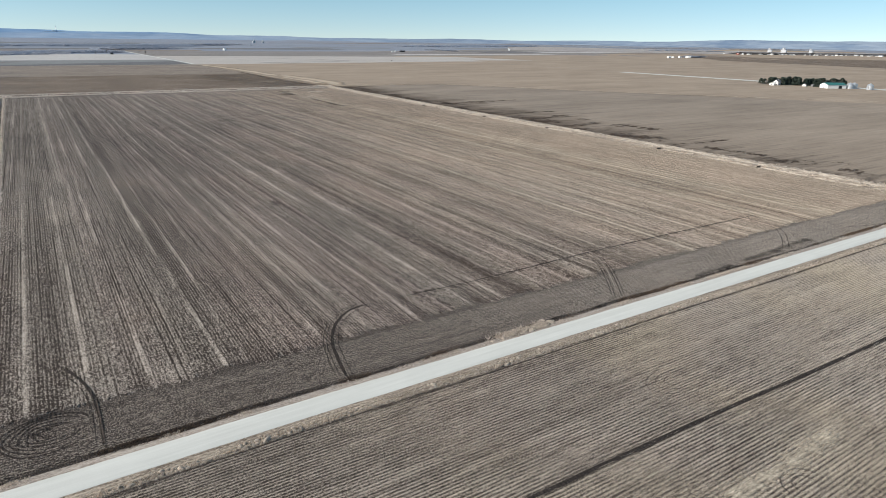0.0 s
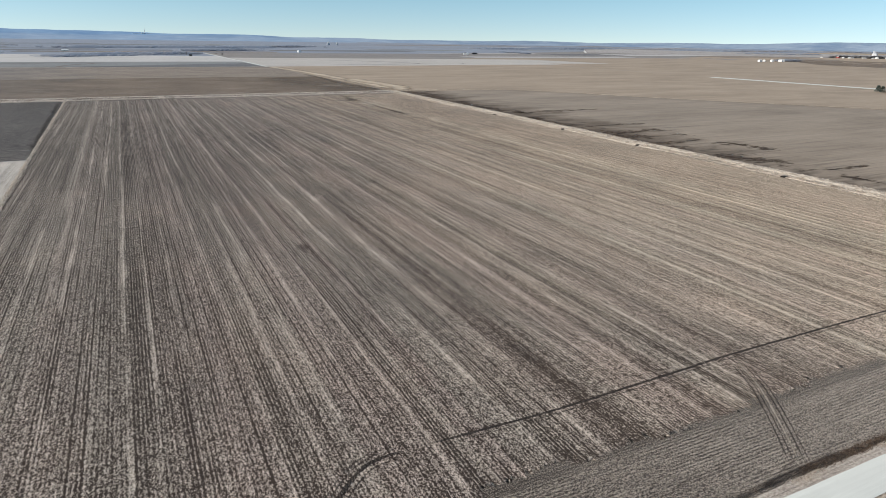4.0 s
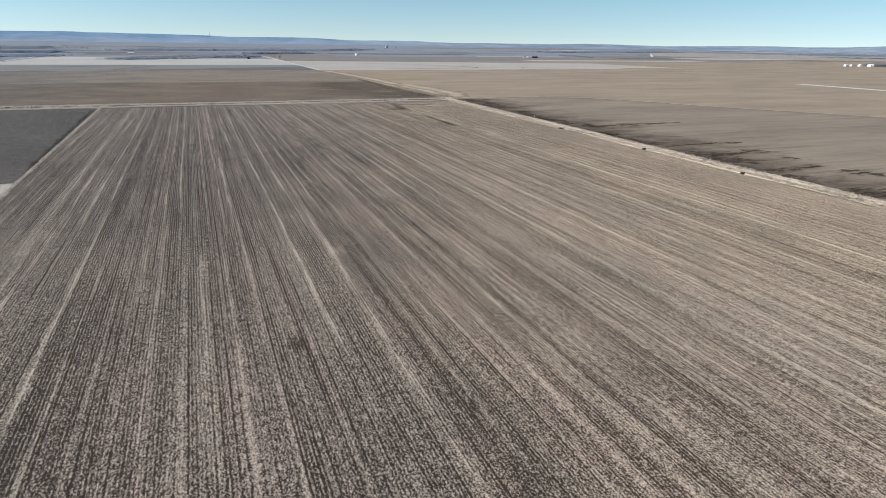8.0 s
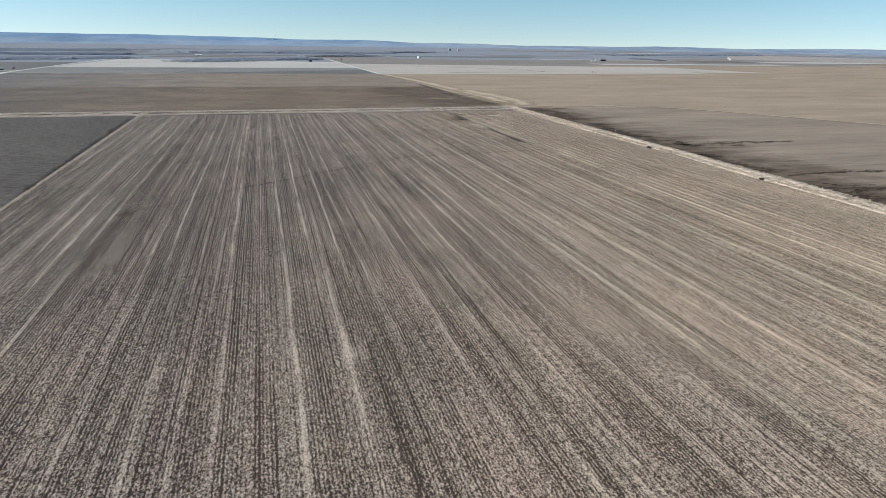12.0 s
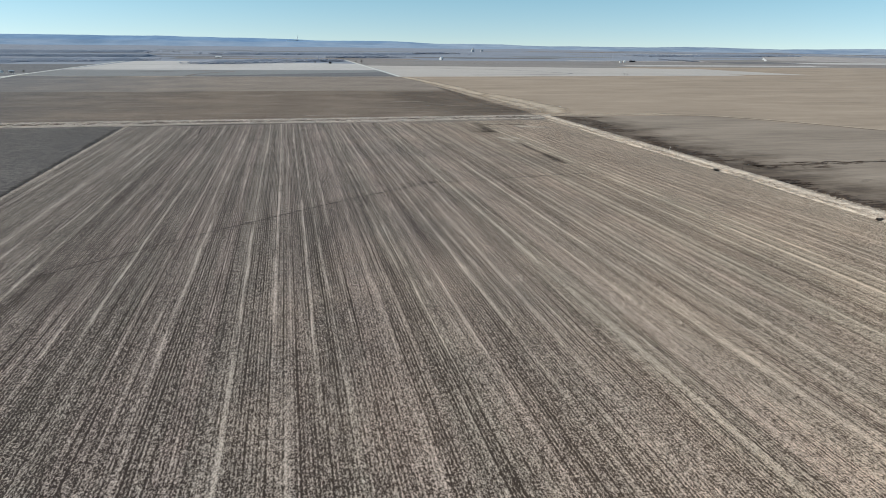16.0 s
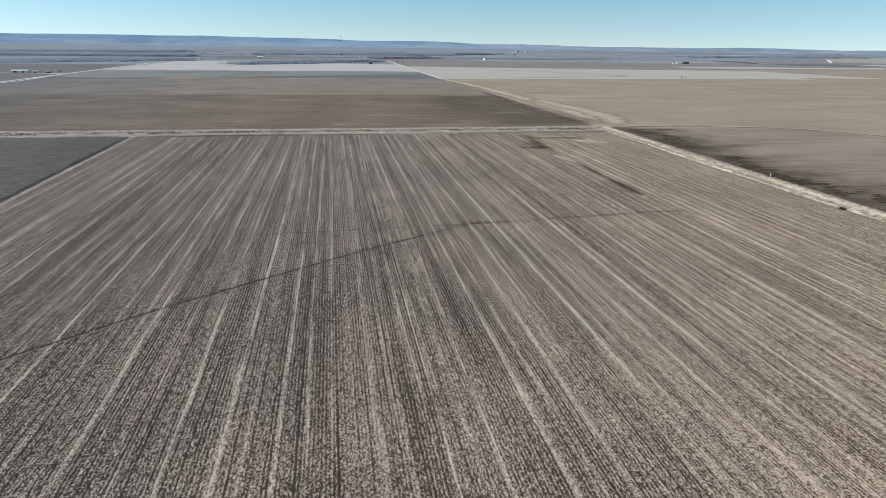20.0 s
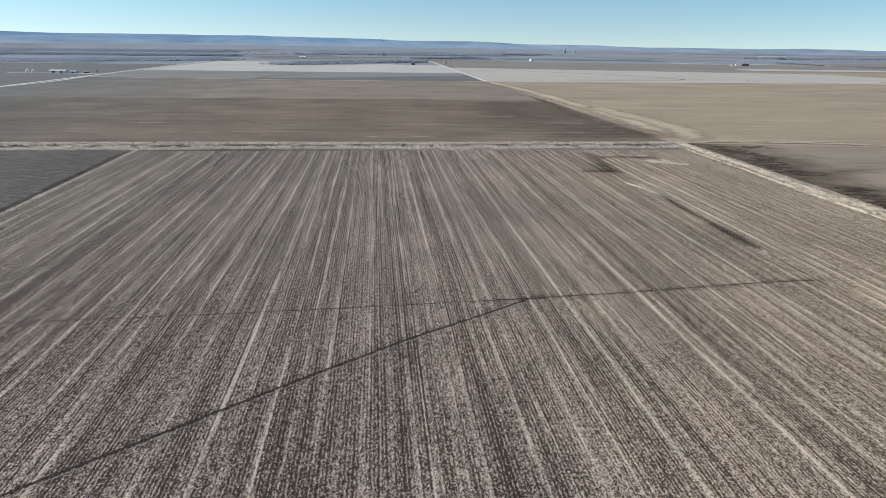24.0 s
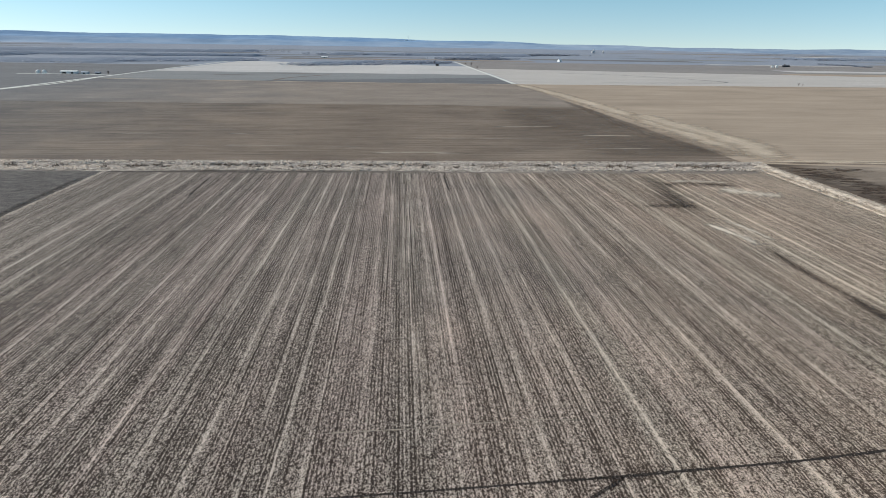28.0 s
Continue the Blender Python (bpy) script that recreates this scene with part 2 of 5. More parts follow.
def right_field_mat(name, damp_too):
    m = Mat(name)
    s1 = m.noise(m.mapped((1 / 220, 1 / 9, 1), -3), 1.0, 3.0, 0.6)
    s2 = m.noise(m.mapped((1 / 70, 1 / 2.6, 1), 3), 1.0, 3.0, 0.7)
    s3 = m.noise(m.mapped((1 / 160, 1 / 60, 1)), 1.0, 4.0, 0.6)
    s4 = m.noise(m.mapped((1, 1, 1)), 2.0, 2.0, 0.7)
    f = m.math("ADD", m.math("MULTIPLY", s1, 0.4), m.math("MULTIPLY", s2, 0.45))
    f = m.math("ADD", f, m.math("MULTIPLY", s3, 0.75))
    f = m.math("ADD", f, m.math("MULTIPLY", s4, 0.4))
    s5 = m.noise(m.mapped((1 / 26, 1 / 3.2, 1), -4), 1.0, 3.0, 0.7)
    f = m.math("ADD", f, m.math("MULTIPLY", m.math("SUBTRACT", s5, 0.5), 0.35))
    f = m.span(f, 0.62, 1.38)
    c = m.mix(f, (0.20, 0.156, 0.116), (0.455, 0.366, 0.279))
    if damp_too:
        # damp black soil that drains towards the ditch
        c = m.mix(m.span(m.axis(1), 100, 500, 0.35, 0.75), c, m.mix(f, (0.135, 0.112, 0.09), (0.345, 0.29, 0.236)))
        damp = m.noise(m.mapped((1 / 44, 1 / 26, 1), -14), 1.0, 7.0, 0.7, 0.9)
        damp = m.math("ADD", m.math("MULTIPLY", damp, 0.8), m.math("MULTIPLY", m.noise(m.mapped((1 / 30, 1 / 4, 1), -6), 1.0, 3.0, 0.65), 0.2))
        reach = m.math("ADD", m.span(m.axis(0), 374, 440, 0.08, -0.10), m.span(m.axis(0), 440, 640, 0.0, -0.10))
        edge = m.math("ADD", m.axis(0), m.math("MULTIPLY", m.math("SUBTRACT", m.noise(m.mapped((1 / 50, 1 / 30, 1)), 1.0, 5.0, 0.65), 0.5), 150.0))
        c = m.mix(m.math("MULTIPLY", m.span(edge, 385, 440, 0.9, 0.0), m.span(m.axis(1), 220, 400)), c, m.mix(f, (0.052, 0.037, 0.027), (0.175, 0.133, 0.096)))
        lines = m.math("ADD", m.noise(m.mapped((1 / 70, 1 / 4.5, 1), -5, (3, 7, 0)), 1.0, 4.0, 0.65), m.span(edge, 380, 620, 0.09, -0.10))
        c = m.mix(m.math("MULTIPLY", m.span(lines, 0.58, 0.7), 0.35), c, (0.056, 0.046, 0.036))
        wet = m.span(m.math("ADD", damp, reach), 0.52, 0.64)
        c = m.mix(m.math("MULTIPLY", wet, 0.7), c, (0.05, 0.037, 0.028))
    m.color(c)
    m.bump(s4, 0.5, 0.1)
    return m.m


M_right = right_field_mat("damp_bean_stubble", True)
M_bean = right_field_mat("bean_stubble", False)


def main_field_mat():
    """Corn residue: short pale chaff and stalk pieces over brown soil, thicker in the windrows."""
    m = Mat("corn_stubble")
    res = m.attr("residue")
    chaff = m.noise(m.mapped((1, 0.68, 1)), 3.3, 1.5, 0.62)
    bits = m.noise(m.mapped((1, 0.7, 1), shift=(5, 9, 0)), 8.0, 1.0, 0.6)
    mats = m.noise(m.mapped((1 / 0.76, 1 / 1.9, 1), shift=(1, 4, 0)), 1.0, 2.0, 0.7)
    heaps = m.noise(m.mapped((1, 0.5, 1), shift=(7, 2, 0)), 1.35, 2.0, 0.75)
    drift = m.noise(m.mapped((1 / 1.3, 1 / 12.0, 1), shift=(2, 6, 0)), 1.0, 2.0, 0.65)
    land = m.noise(m.mapped((1 / 38, 1 / 60, 1)), 1.0, 4.0, 0.65)
    f = res
    for n, k in ((chaff, 2.7), (bits, 1.2), (heaps, 1.3), (mats, 0.6), (drift, 0.15), (land, 0.3)):
        f = m.math("ADD", f, m.math("MULTIPLY", m.math("SUBTRACT", n, 0.5), k))
    f = m.math("ADD", f, 0.0, clamp=True)
    # Tan soil to the east, its colour also lightened as seen away from the sun.
    east = m.math("SUBTRACT", m.span(m.axis(0), 70, 290), m.span(m.axis(1), 330, 640, 0.0, 0.35))
    east = m.math("ADD", east, m.math("MULTIPLY", m.math("SUBTRACT", land, 0.5), 1.1), clamp=True)
    pale = m.mix(east, (0.60, 0.515, 0.445), (0.76, 0.625, 0.482))
    soil = m.mix(east, (0.036, 0.0255, 0.0205), (0.10, 0.072, 0.051))
    hue = m.math("ADD", m.math("ADD", m.attr("tone"), m.span(m.axis(0), -20, 60, -0.45, 0.0)), m.math("MULTIPLY", m.math("SUBTRACT", land, 0.5), 1.3), clamp=True)
    warm = m.mix(hue, (0.985, 1.0, 0.975), (1.04, 0.99, 0.99))
    m.color(m.mix(1.0, m.mix(f, soil, pale), warm, "MULTIPLY"))
    m.bump(m.math("ADD", chaff, m.math("MULTIPLY", bits, 0.5)), 1.0, 0.16)
    return m.m


M_main = main_field_mat()


def plain(name, a, b, scale=1.0, rough=0.8, metal=0.0, spec=0.3, bump=0.2, stretch=(1, 1, 1)):
    m = Mat(name, rough, metal, spec)
    n = m.noise(m.mapped(stretch), scale, 4.0, 0.6)
    n2 = m.noise(m.mapped(stretch), scale * 7, 2.0, 0.6)
    m.color(m.mix(m.math("ADD", m.math("MULTIPLY", n, 0.7), m.math("MULTIPLY", n2, 0.3)), a, b))
    if bump:
        m.bump(n2, bump, 0.05)
    return m.m


def leaf_mat(name, a, b, rough=0.8, thin=0.0):
    m = Mat(name, rough, 0, 0.15)
    n = m.t.nodes.new("ShaderNodeNewGeometry")
    c = m.mix(n.outputs["Random Per Island"], a, b)
    m.color(c)
    if thin:
        # dry blades let light through
        glow, both = m.t.nodes.new("ShaderNodeBsdfTranslucent"), m.t.nodes.new("ShaderNodeMixShader")
        m.t.links.new(c, glow.inputs["Color"])
        both.inputs[0].default_value = thin
        m.t.links.new(m.b.outputs[0], both.inputs[1])
        m.t.links.new(glow.outputs[0], both.inputs[2])
        m.t.links.new(both.outputs[0], m.t.nodes["Material Output"].inputs["Surface"])
    return m.m


def gravel_mat():
    m = Mat("limestone_gravel", 0.95)
    n = m.noise(m.mapped((1 / 30, 1 / 1.2, 1)), 1.0, 3.0, 0.6)
    n2 = m.noise(m.mapped((1, 1, 1)), 5.0, 3.0, 0.7)
    n3 = m.noise(m.mapped((1 / 9, 1 / 9, 1)), 1.0, 2.0)
    f = m.math("ADD", m.math("MULTIPLY", n, 0.5), m.math("MULTIPLY", n2, 0.3))
    f = m.math("ADD", f, m.math("MULTIPLY", n3, 0.2))
    m.color(m.mix(m.span(f, 0.35, 0.65), (0.55, 0.552, 0.51), (0.67, 0.672, 0.625)))
    m.bump(n2, 0.3, 0.03)
    return m.m


M_gravel = gravel_mat()
# Woods far off: distance haze is put in as a blue tint.
M_woodfloor_hazed = soil_mat("hazed_woodland", (0.142, 0.174, 0.227), (0.23, 0.265, 0.322), "x", 25, 200, contrast=0.5, patch=90).m
M_verge = soil_mat("dead_grass_verge", (0.15, 0.118, 0.09), (0.53, 0.445, 0.352), "x", 0.9, 9, contrast=0.5, mid=0.5, speck=0.5).m
M_vergepale = soil_mat("pale_verge", (0.22, 0.18, 0.15), (0.52, 0.455, 0.39), "x", 0.9, 9, contrast=0.6, mid=0.5, speck=0.5).m
# Shadows between the tussocks are put into the dark end of this colour.
M_bank = soil_mat("dead_grass_bank", (0.085, 0.066, 0.053), (0.60, 0.525, 0.45), "x", 2.0, 5, contrast=0.8, mid=0.5, speck=0.3, clod=(1.8, 2.4, 1.6)).m
M_banky = soil_mat("dead_grass_bank_side", (0.14, 0.112, 0.088), (0.64, 0.555, 0.46), "y", 2.0, 5, contrast=0.7, mid=0.55, speck=0.3, clod=(2.0, 3.0, 1.2)).m
M_rutsoft = soil_mat("rut_soil", (0.018, 0.014, 0.012), (0.07, 0.055, 0.046), "y", 1, 12, contrast=0.5, mid=0.35).soften((1 / 0.5, 1 / 0.5, 1), 0.7, 0, 0.2, 0.62).m
M_furrow = soil_mat("shallow_furrow_soil", (0.04, 0.031, 0.026), (0.13, 0.105, 0.088), "y", 1, 12, contrast=0.5, mid=0.35).soften((1 / 0.7, 1 / 0.7, 1), 1.5, 0, 0.35, 1.1).m
M_dampeast = soil_mat("wet_black_soil", (0.033, 0.022, 0.016), (0.13, 0.089, 0.063), "x", 3, 30, contrast=0.6, mid=0.4).soften((1 / 10, 1 / 3.2, 1), 4.6, 4, 0.55, 1.25).m
M_tracksoft = soil_mat("worn_sandy_ground", (0.34, 0.275, 0.205), (0.58, 0.48, 0.37), "y", 5, 60, contrast=0.6, mid=0.5).soften((1 / 30, 1 / 4, 1), 0.9).m
M_residue = soil_mat("scattered_residue", (0.25, 0.21, 0.17), (0.42, 0.36, 0.295), "x", 2, 20, contrast=0.5, mid=0.5).soften((1 / 9, 1 / 0.7, 1), 1.5).m
M_brownsoft = soil_mat("red_brown_soil", (0.092, 0.070, 0.055), (0.285, 0.228, 0.18), "x", 3, 90, contrast=0.8, mid=0.42, clod=(30, 3, 0.7)).soften((1 / 60, 1 / 14, 1), 0.8, 0, 0.1, 1.5).m
M_traildark = soil_mat("dark_trail_soil", (0.045, 0.036, 0.029), (0.15, 0.122, 0.098), "y", 1, 12, contrast=0.5, mid=0.4).soften((1 / 1.2, 1 / 3, 1), 2.2, 0, 0.3, 1.75).m
M_heap = soil_mat("washed_up_residue", (0.40, 0.345, 0.275), (0.72, 0.63, 0.52), "y", 1, 12, contrast=0.6, mid=0.5).soften((1 / 1.3, 1 / 5, 1), 2.0, 0, 0.15, 0.95).m
M_straw = soil_mat("spilled_straw", (0.36, 0.305, 0.235), (0.72, 0.62, 0.48), "x", 1, 12, contrast=0.6, mid=0.5).soften((1 / 3, 1 / 0.9, 1), 2.4, 0, 0.3, 1.2).m
M_dampsoft = soil_mat("black_damp_soil", (0.022, 0.018, 0.016), (0.075, 0.06, 0.05), "x", 3, 30, contrast=0.5, mid=0.4).soften((1 / 5, 1 / 3, 1), 1.4, 0, 0.35, 1.5).m
M_track = soil_mat("worn_sandy_track", (0.34, 0.275, 0.205), (0.66, 0.55, 0.43), "y", 5, 60, contrast=0.6, mid=0.5).m
M_grass = leaf_mat("dry_grass", (0.36, 0.30, 0.245), (0.84, 0.745, 0.64), thin=0.45)
M_grasspale = leaf_mat("bleached_grass", (0.48, 0.42, 0.365), (0.93, 0.85, 0.765), thin=0.45)
M_grassdark = leaf_mat("dead_weeds", (0.05, 0.036, 0.028), (0.16, 0.115, 0.085))
M_twig = leaf_mat("bare_twigs", (0.10, 0.085, 0.075), (0.22, 0.185, 0.165))
M_bark = plain("bark", (0.07, 0.055, 0.045), (0.17, 0.14, 0.115), 2.0)
M_conifer = leaf_mat("conifer_needles", (0.034, 0.052, 0.044), (0.10, 0.122, 0.098))
M_white = plain("white_painted_metal", (0.72, 0.72, 0.70), (0.82, 0.82, 0.80), 0.4, 0.5)
M_siding = plain("white_siding", (0.66, 0.65, 0.62), (0.80, 0.79, 0.76), 0.5, 0.7)
M_teal = plain("teal_metal_roof", (0.03, 0.14, 0.13), (0.05, 0.19, 0.17), 0.3, 0.45)
M_grey = plain("grey_shingle", (0.13, 0.13, 0.135), (0.24, 0.24, 0.245), 0.8)
M_galv = plain("galvanised_steel", (0.46, 0.48, 0.50), (0.62, 0.64, 0.66), 0.6, 0.4, 0.5)
M_elevator = plain("grey_concrete", (0.42, 0.43, 0.445), (0.54, 0.55, 0.565), 0.2, 0.85)
M_concrete = plain("pale_concrete", (0.38, 0.38, 0.365), (0.50, 0.495, 0.475), 0.2, 0.85)
M_dark = plain("dark_opening", (0.02, 0.02, 0.022), (0.04, 0.04, 0.045), 1.0, 0.6)
M_rust = plain("weathered_steel", (0.06, 0.05, 0.043), (0.13, 0.105, 0.09), 2.0, 0.8)
M_red = plain("red_painted_metal", (0.32, 0.05, 0.04), (0.42, 0.08, 0.06), 0.5, 0.6)
def hazed_hill_mat():
    # The blue of distance haze is put into these hill colours.
    m = Mat("hazed_wooded_hill")
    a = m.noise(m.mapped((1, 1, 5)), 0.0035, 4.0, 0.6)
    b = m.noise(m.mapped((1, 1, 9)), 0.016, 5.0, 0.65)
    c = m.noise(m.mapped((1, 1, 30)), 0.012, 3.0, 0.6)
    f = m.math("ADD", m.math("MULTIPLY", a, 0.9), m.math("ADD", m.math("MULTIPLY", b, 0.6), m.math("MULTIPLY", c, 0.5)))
    hazed_west = m.mix(m.span(f, 0.78, 1.2), (0.13, 0.245, 0.42), (0.235, 0.36, 0.52))
    # Foot paler: open fields, and the thicker haze as colour.
    hazy_foot = m.math("ADD", m.axis(2), m.math("MULTIPLY", m.math("SUBTRACT", c, 0.5), 26.0))
    hazed_west = m.mix(m.span(hazy_foot, 62, 72), m.mix(m.span(f, 0.78, 1.2), (0.20, 0.30, 0.43), (0.30, 0.385, 0.50)), hazed_west)
    m.color(m.mix(m.span(m.axis(0), 300, 2400), hazed_west, m.mix(m.span(f, 0.78, 1.2), (0.155, 0.22, 0.315), (0.30, 0.36, 0.435))))
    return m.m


M_hill_hazed = hazed_hill_mat()
M_towntwig = leaf_mat("bare_town_twigs", (0.13, 0.128, 0.13), (0.26, 0.25, 0.25))
M_townwood = soil_mat("bare_town_trees", (0.085, 0.085, 0.09), (0.19, 0.185, 0.185), "x", 20, 60, contrast=0.6, patch=40).m
# Pale blue haze put into the twig colour; translucency lifts the shaded sides.
M_wood_hazed = leaf_mat("hazed_bare_woods", (0.40, 0.43, 0.50), (0.52, 0.55, 0.615), thin=0.8)


# ---- building helpers ----
def mesh_ob(name, verts, faces, mat, parent=None, smooth=False):
    me = bpy.data.meshes.new(name)
    me.from_pydata([tuple(v) for v in verts], [], [tuple(f) for f in faces])
    me.materials.append(mat)
    if smooth:
        me.polygons.foreach_set("use_smooth", [True] * len(me.polygons))
    me.update()
    ob = new(name, me)
    ob.parent = parent
    return ob


def grid_ob(name, X, Y, Z, mat, smooth=True):
    """A sheet from three arrays of one shape."""
    n, k = X.shape
    v = np.stack([X, Y, Z], -1).reshape(-1, 3).astype(np.float32)
    i = np.arange(n * k).reshape(n, k)
    q = np.stack([i[:-1, :-1], i[:-1, 1:], i[1:, 1:], i[1:, :-1]], -1).reshape(-1, 4)
    me = bpy.data.meshes.new(name)
    me.vertices.add(len(v))
    me.vertices.foreach_set("co", v.ravel())
    me.loops.add(q.size)
    me.loops.foreach_set("vertex_index", q.ravel().astype(np.int32))
    me.polygons.add(len(q))
    me.polygons.foreach_set("loop_start", np.arange(0, q.size, 4, dtype=np.int32))
    me.update(calc_edges=True)
    me.polygons.foreach_set("use_smooth", np.full(len(q), smooth))
    me.materials.append(mat)
    return new(name, me)


def patch(name, a, b, c, d, lift, mat, label, n=24, k=24, wob=0.0, category="field"):
    """A field between four corners (a, b near edge; d, c far edge), laid on the ground."""
    u, v = np.meshgrid(np.linspace(0, 1, n), np.linspace(0, 1, k))
    a, b, c, d = (np.array(p, float) for p in (a, b, c, d))
    P = (1 - v)[..., None] * ((1 - u)[..., None] * a + u[..., None] * b) + v[..., None] * ((1 - u)[..., None] * d + u[..., None] * c)
    X, Y = P[..., 0].copy(), P[..., 1].copy()
    if wob:
        rng = np.random.RandomState(len(name) * 7 + int(abs(a[0])))
        X += rng.uniform(-wob, wob, X.shape)
        Y += rng.uniform(-wob, wob, Y.shape)
    return tagged(grid_ob(name, X, Y, ground_z(X, Y) + lift, mat), label, category, kind="structure")


def quads(name, polys, mat, parent=None):
    """One mesh from loose polygons."""
    v, f = [], []
    for p in polys:
        f.append(range(len(v), len(v) + len(p)))
        v += list(p)
    return mesh_ob(name, v, f, mat, parent)


def box_polys(x0, y0, z0, x1, y1, z1):
    a, b, c, d = (x0, y0, z0), (x1, y0, z0), (x1, y1, z0), (x0, y1, z0)
    e, f, g, h = (x0, y0, z1), (x1, y0, z1), (x1, y1, z1), (x0, y1, z1)
    return [(a, b, f, e), (b, c, g, f), (c, d, h, g), (d, a, e, h), (e, f, g, h), (d, c, b, a)]


def box(name, p0, p1, mat, parent):
    return quads(name, box_polys(*p0, *p1), mat, parent)


def empty(name, x, y, z=0.0, turn=0.0, s=1.0):
    e = new(name)
    e.empty_display_size = 0.5
    e.matrix_basis = pose(x, y, z, 0, 0, turn) @ Matrix.Scale(s, 4)
    return e


def ribbon(name, pts, width, lift, mat, label, category="rut", dip=0.0, step=2.0, ragged=0.15, parent=None):
    """A strip along a smooth way over the ground."""
    pts = [Vector((*p, 0)) for p in pts]
    way = []
    for i in range(len(pts) - 1):
        p0, p1, p2, p3 = pts[max(i - 1, 0)], pts[i], pts[i + 1], pts[min(i + 2, len(pts) - 1)]
        n = max(2, int((p2 - p1).length / step))
        for j in range(n):
            t = j / n
            way.append(0.5 * ((2 * p1) + (p2 - p0) * t + (2 * p0 - 5 * p1 + 4 * p2 - p3) * t * t + (3 * p1 - p0 - 3 * p2 + p3) * t ** 3))
    way.append(pts[-1])
    rng = random.Random(len(way))
    X, Y, Z = [], [], []
    for i, p in enumerate(way):
        d = (way[min(i + 1, len(way) - 1)] - way[max(i - 1, 0)]).normalized()
        nrm = Vector((-d.y, d.x, 0))
        w = width * (1 + rng.uniform(-ragged, ragged)) / 2
        row = [p + nrm * w * k for k in (-1, -0.5, 0, 0.5, 1)]
        X.append([q.x for q in row]), Y.append([q.y for q in row])
        zz = lift + float(ground_z(p.x, p.y))
        Z.append([zz - 0.02, zz + dip * 0.6, zz + dip, zz + dip * 0.6, zz - 0.02])
    ob = grid_ob(name, np.array(X), np.array(Y), np.array(Z), mat)
    ob.parent = parent
    n = len(way)
    tip = np.clip(np.minimum(np.arange(n), np.arange(n)[::-1]) / max(3.0, min(n * 0.12, 8)), 0, 1)
    at = ob.data.attributes.new("cover", "FLOAT", "POINT")
    at.data.foreach_set("value", (tip[:, None] * np.array([0, 0.6, 1, 0.6, 0])[None, :]).ravel().astype(np.float32))
    return tagged(ob, label, category, kind="structure")


# ---- the ground and the fields ----
ang = np.radians(np.linspace(0, 360, 145))
rad = np.concatenate([np.linspace(0.5, 3000, 40), np.linspace(3050, 4490, 60)])
A, R = np.meshgrid(ang, rad)
GX, GY = CX + R * np.sin(A), CY + R * np.cos(A)
tagged(grid_ob("ground", GX, GY, ground_z(GX, GY) - 0.05, M_ground_hazed), "wide flat winter farmland, tinted with blue haze, reaching to the hills", "ground", kind="structure")

LEAN_ROW = -0.004


def stubble(name, xs_, X, Y, Z, res, label, n, rng, axis=1, tall=(0.16, 0.42), wide=0.095):
    """Broken stalks on the ridges of a field, standing or lying, more where the residue is thick."""
    ky, kx = X.shape
    i = rng.randint(0, ky - 1, n * 2) if axis == 1 else rng.randint(0, ky, n * 2)
    j = rng.randint(0, kx, n * 2) if axis == 1 else rng.randint(0, kx - 1, n * 2)
    keep = rng.uniform(0, 1, n * 2) < np.clip(res[i, j] * 1.5, 0.08, 1)
    i, j = i[keep][:n], j[keep][:n]
    n = len(i)
    f = rng.uniform(0, 1, n)
    i2, j2 = (i + 1, j) if axis == 1 else (i, j + 1)
    px_ = X[i, j] * (1 - f) + X[i2, j2] * f + rng.normal(0, 0.09, n)
    py_ = Y[i, j] * (1 - f) + Y[i2, j2] * f + rng.normal(0, 0.09, n)
    pz_ = Z[i, j] * (1 - f) + Z[i2, j2] * f
    turn, lie = rng.uniform(0, 2 * np.pi, n), rng.uniform(0, 1, n) < 0.45
    h = rng.uniform(*tall, n)
    w = wide * rng.uniform(0.5, 1.5, n)
    tilt = np.where(lie, rng.uniform(1.15, 1.5, n), rng.uniform(0.0, 0.7, n))
    h = np.where(lie, h * 1.3, h)
    ta = turn + np.pi / 2 + rng.normal(0, 0.5, n)
    V = np.empty((n, 3, 3), np.float32)
    V[:, 0] = np.stack([px_ - w * np.cos(turn), py_ - w * np.sin(turn), pz_ + 0.0], -1)
    V[:, 1] = np.stack([px_ + w * np.cos(turn), py_ + w * np.sin(turn), pz_ + 0.02], -1)
    V[:, 2] = np.stack([px_ + h * np.sin(tilt) * np.cos(ta), py_ + h * np.sin(tilt) * np.sin(ta), pz_ + 0.03 + h * np.cos(tilt)], -1)
    me = bpy.data.meshes.new(name)
    v = V.reshape(-1, 3)
    me.vertices.add(len(v))
    me.vertices.foreach_set("co", v.ravel())
    me.loops.add(len(v))
    me.loops.foreach_set("vertex_index", np.arange(len(v), dtype=np.int32))
    me.polygons.add(n)
    me.polygons.foreach_set("loop_start", np.arange(0, len(v), 3, dtype=np.int32))
    me.update(calc_edges=True)
    me.materials.append(M_stalk)
    return tagged(new(name, me), label, "stubble", kind="stuff")


# wheel ruts that cross the rows
cross = [(24, 474), (38, 484.8), (53.4, 498), (72, 514), (87, 525.2), (104, 538), (116, 547), (127.7, 555.4), (141.5, 565.2), (160.6, 577), (177.4, 588), (183, 591.5)]
cross_east = [(164, 587.2), (176, 588.2), (190, 589.4), (212.5, 591.2), (236, 594), (263.5, 596.5), (283, 597)]


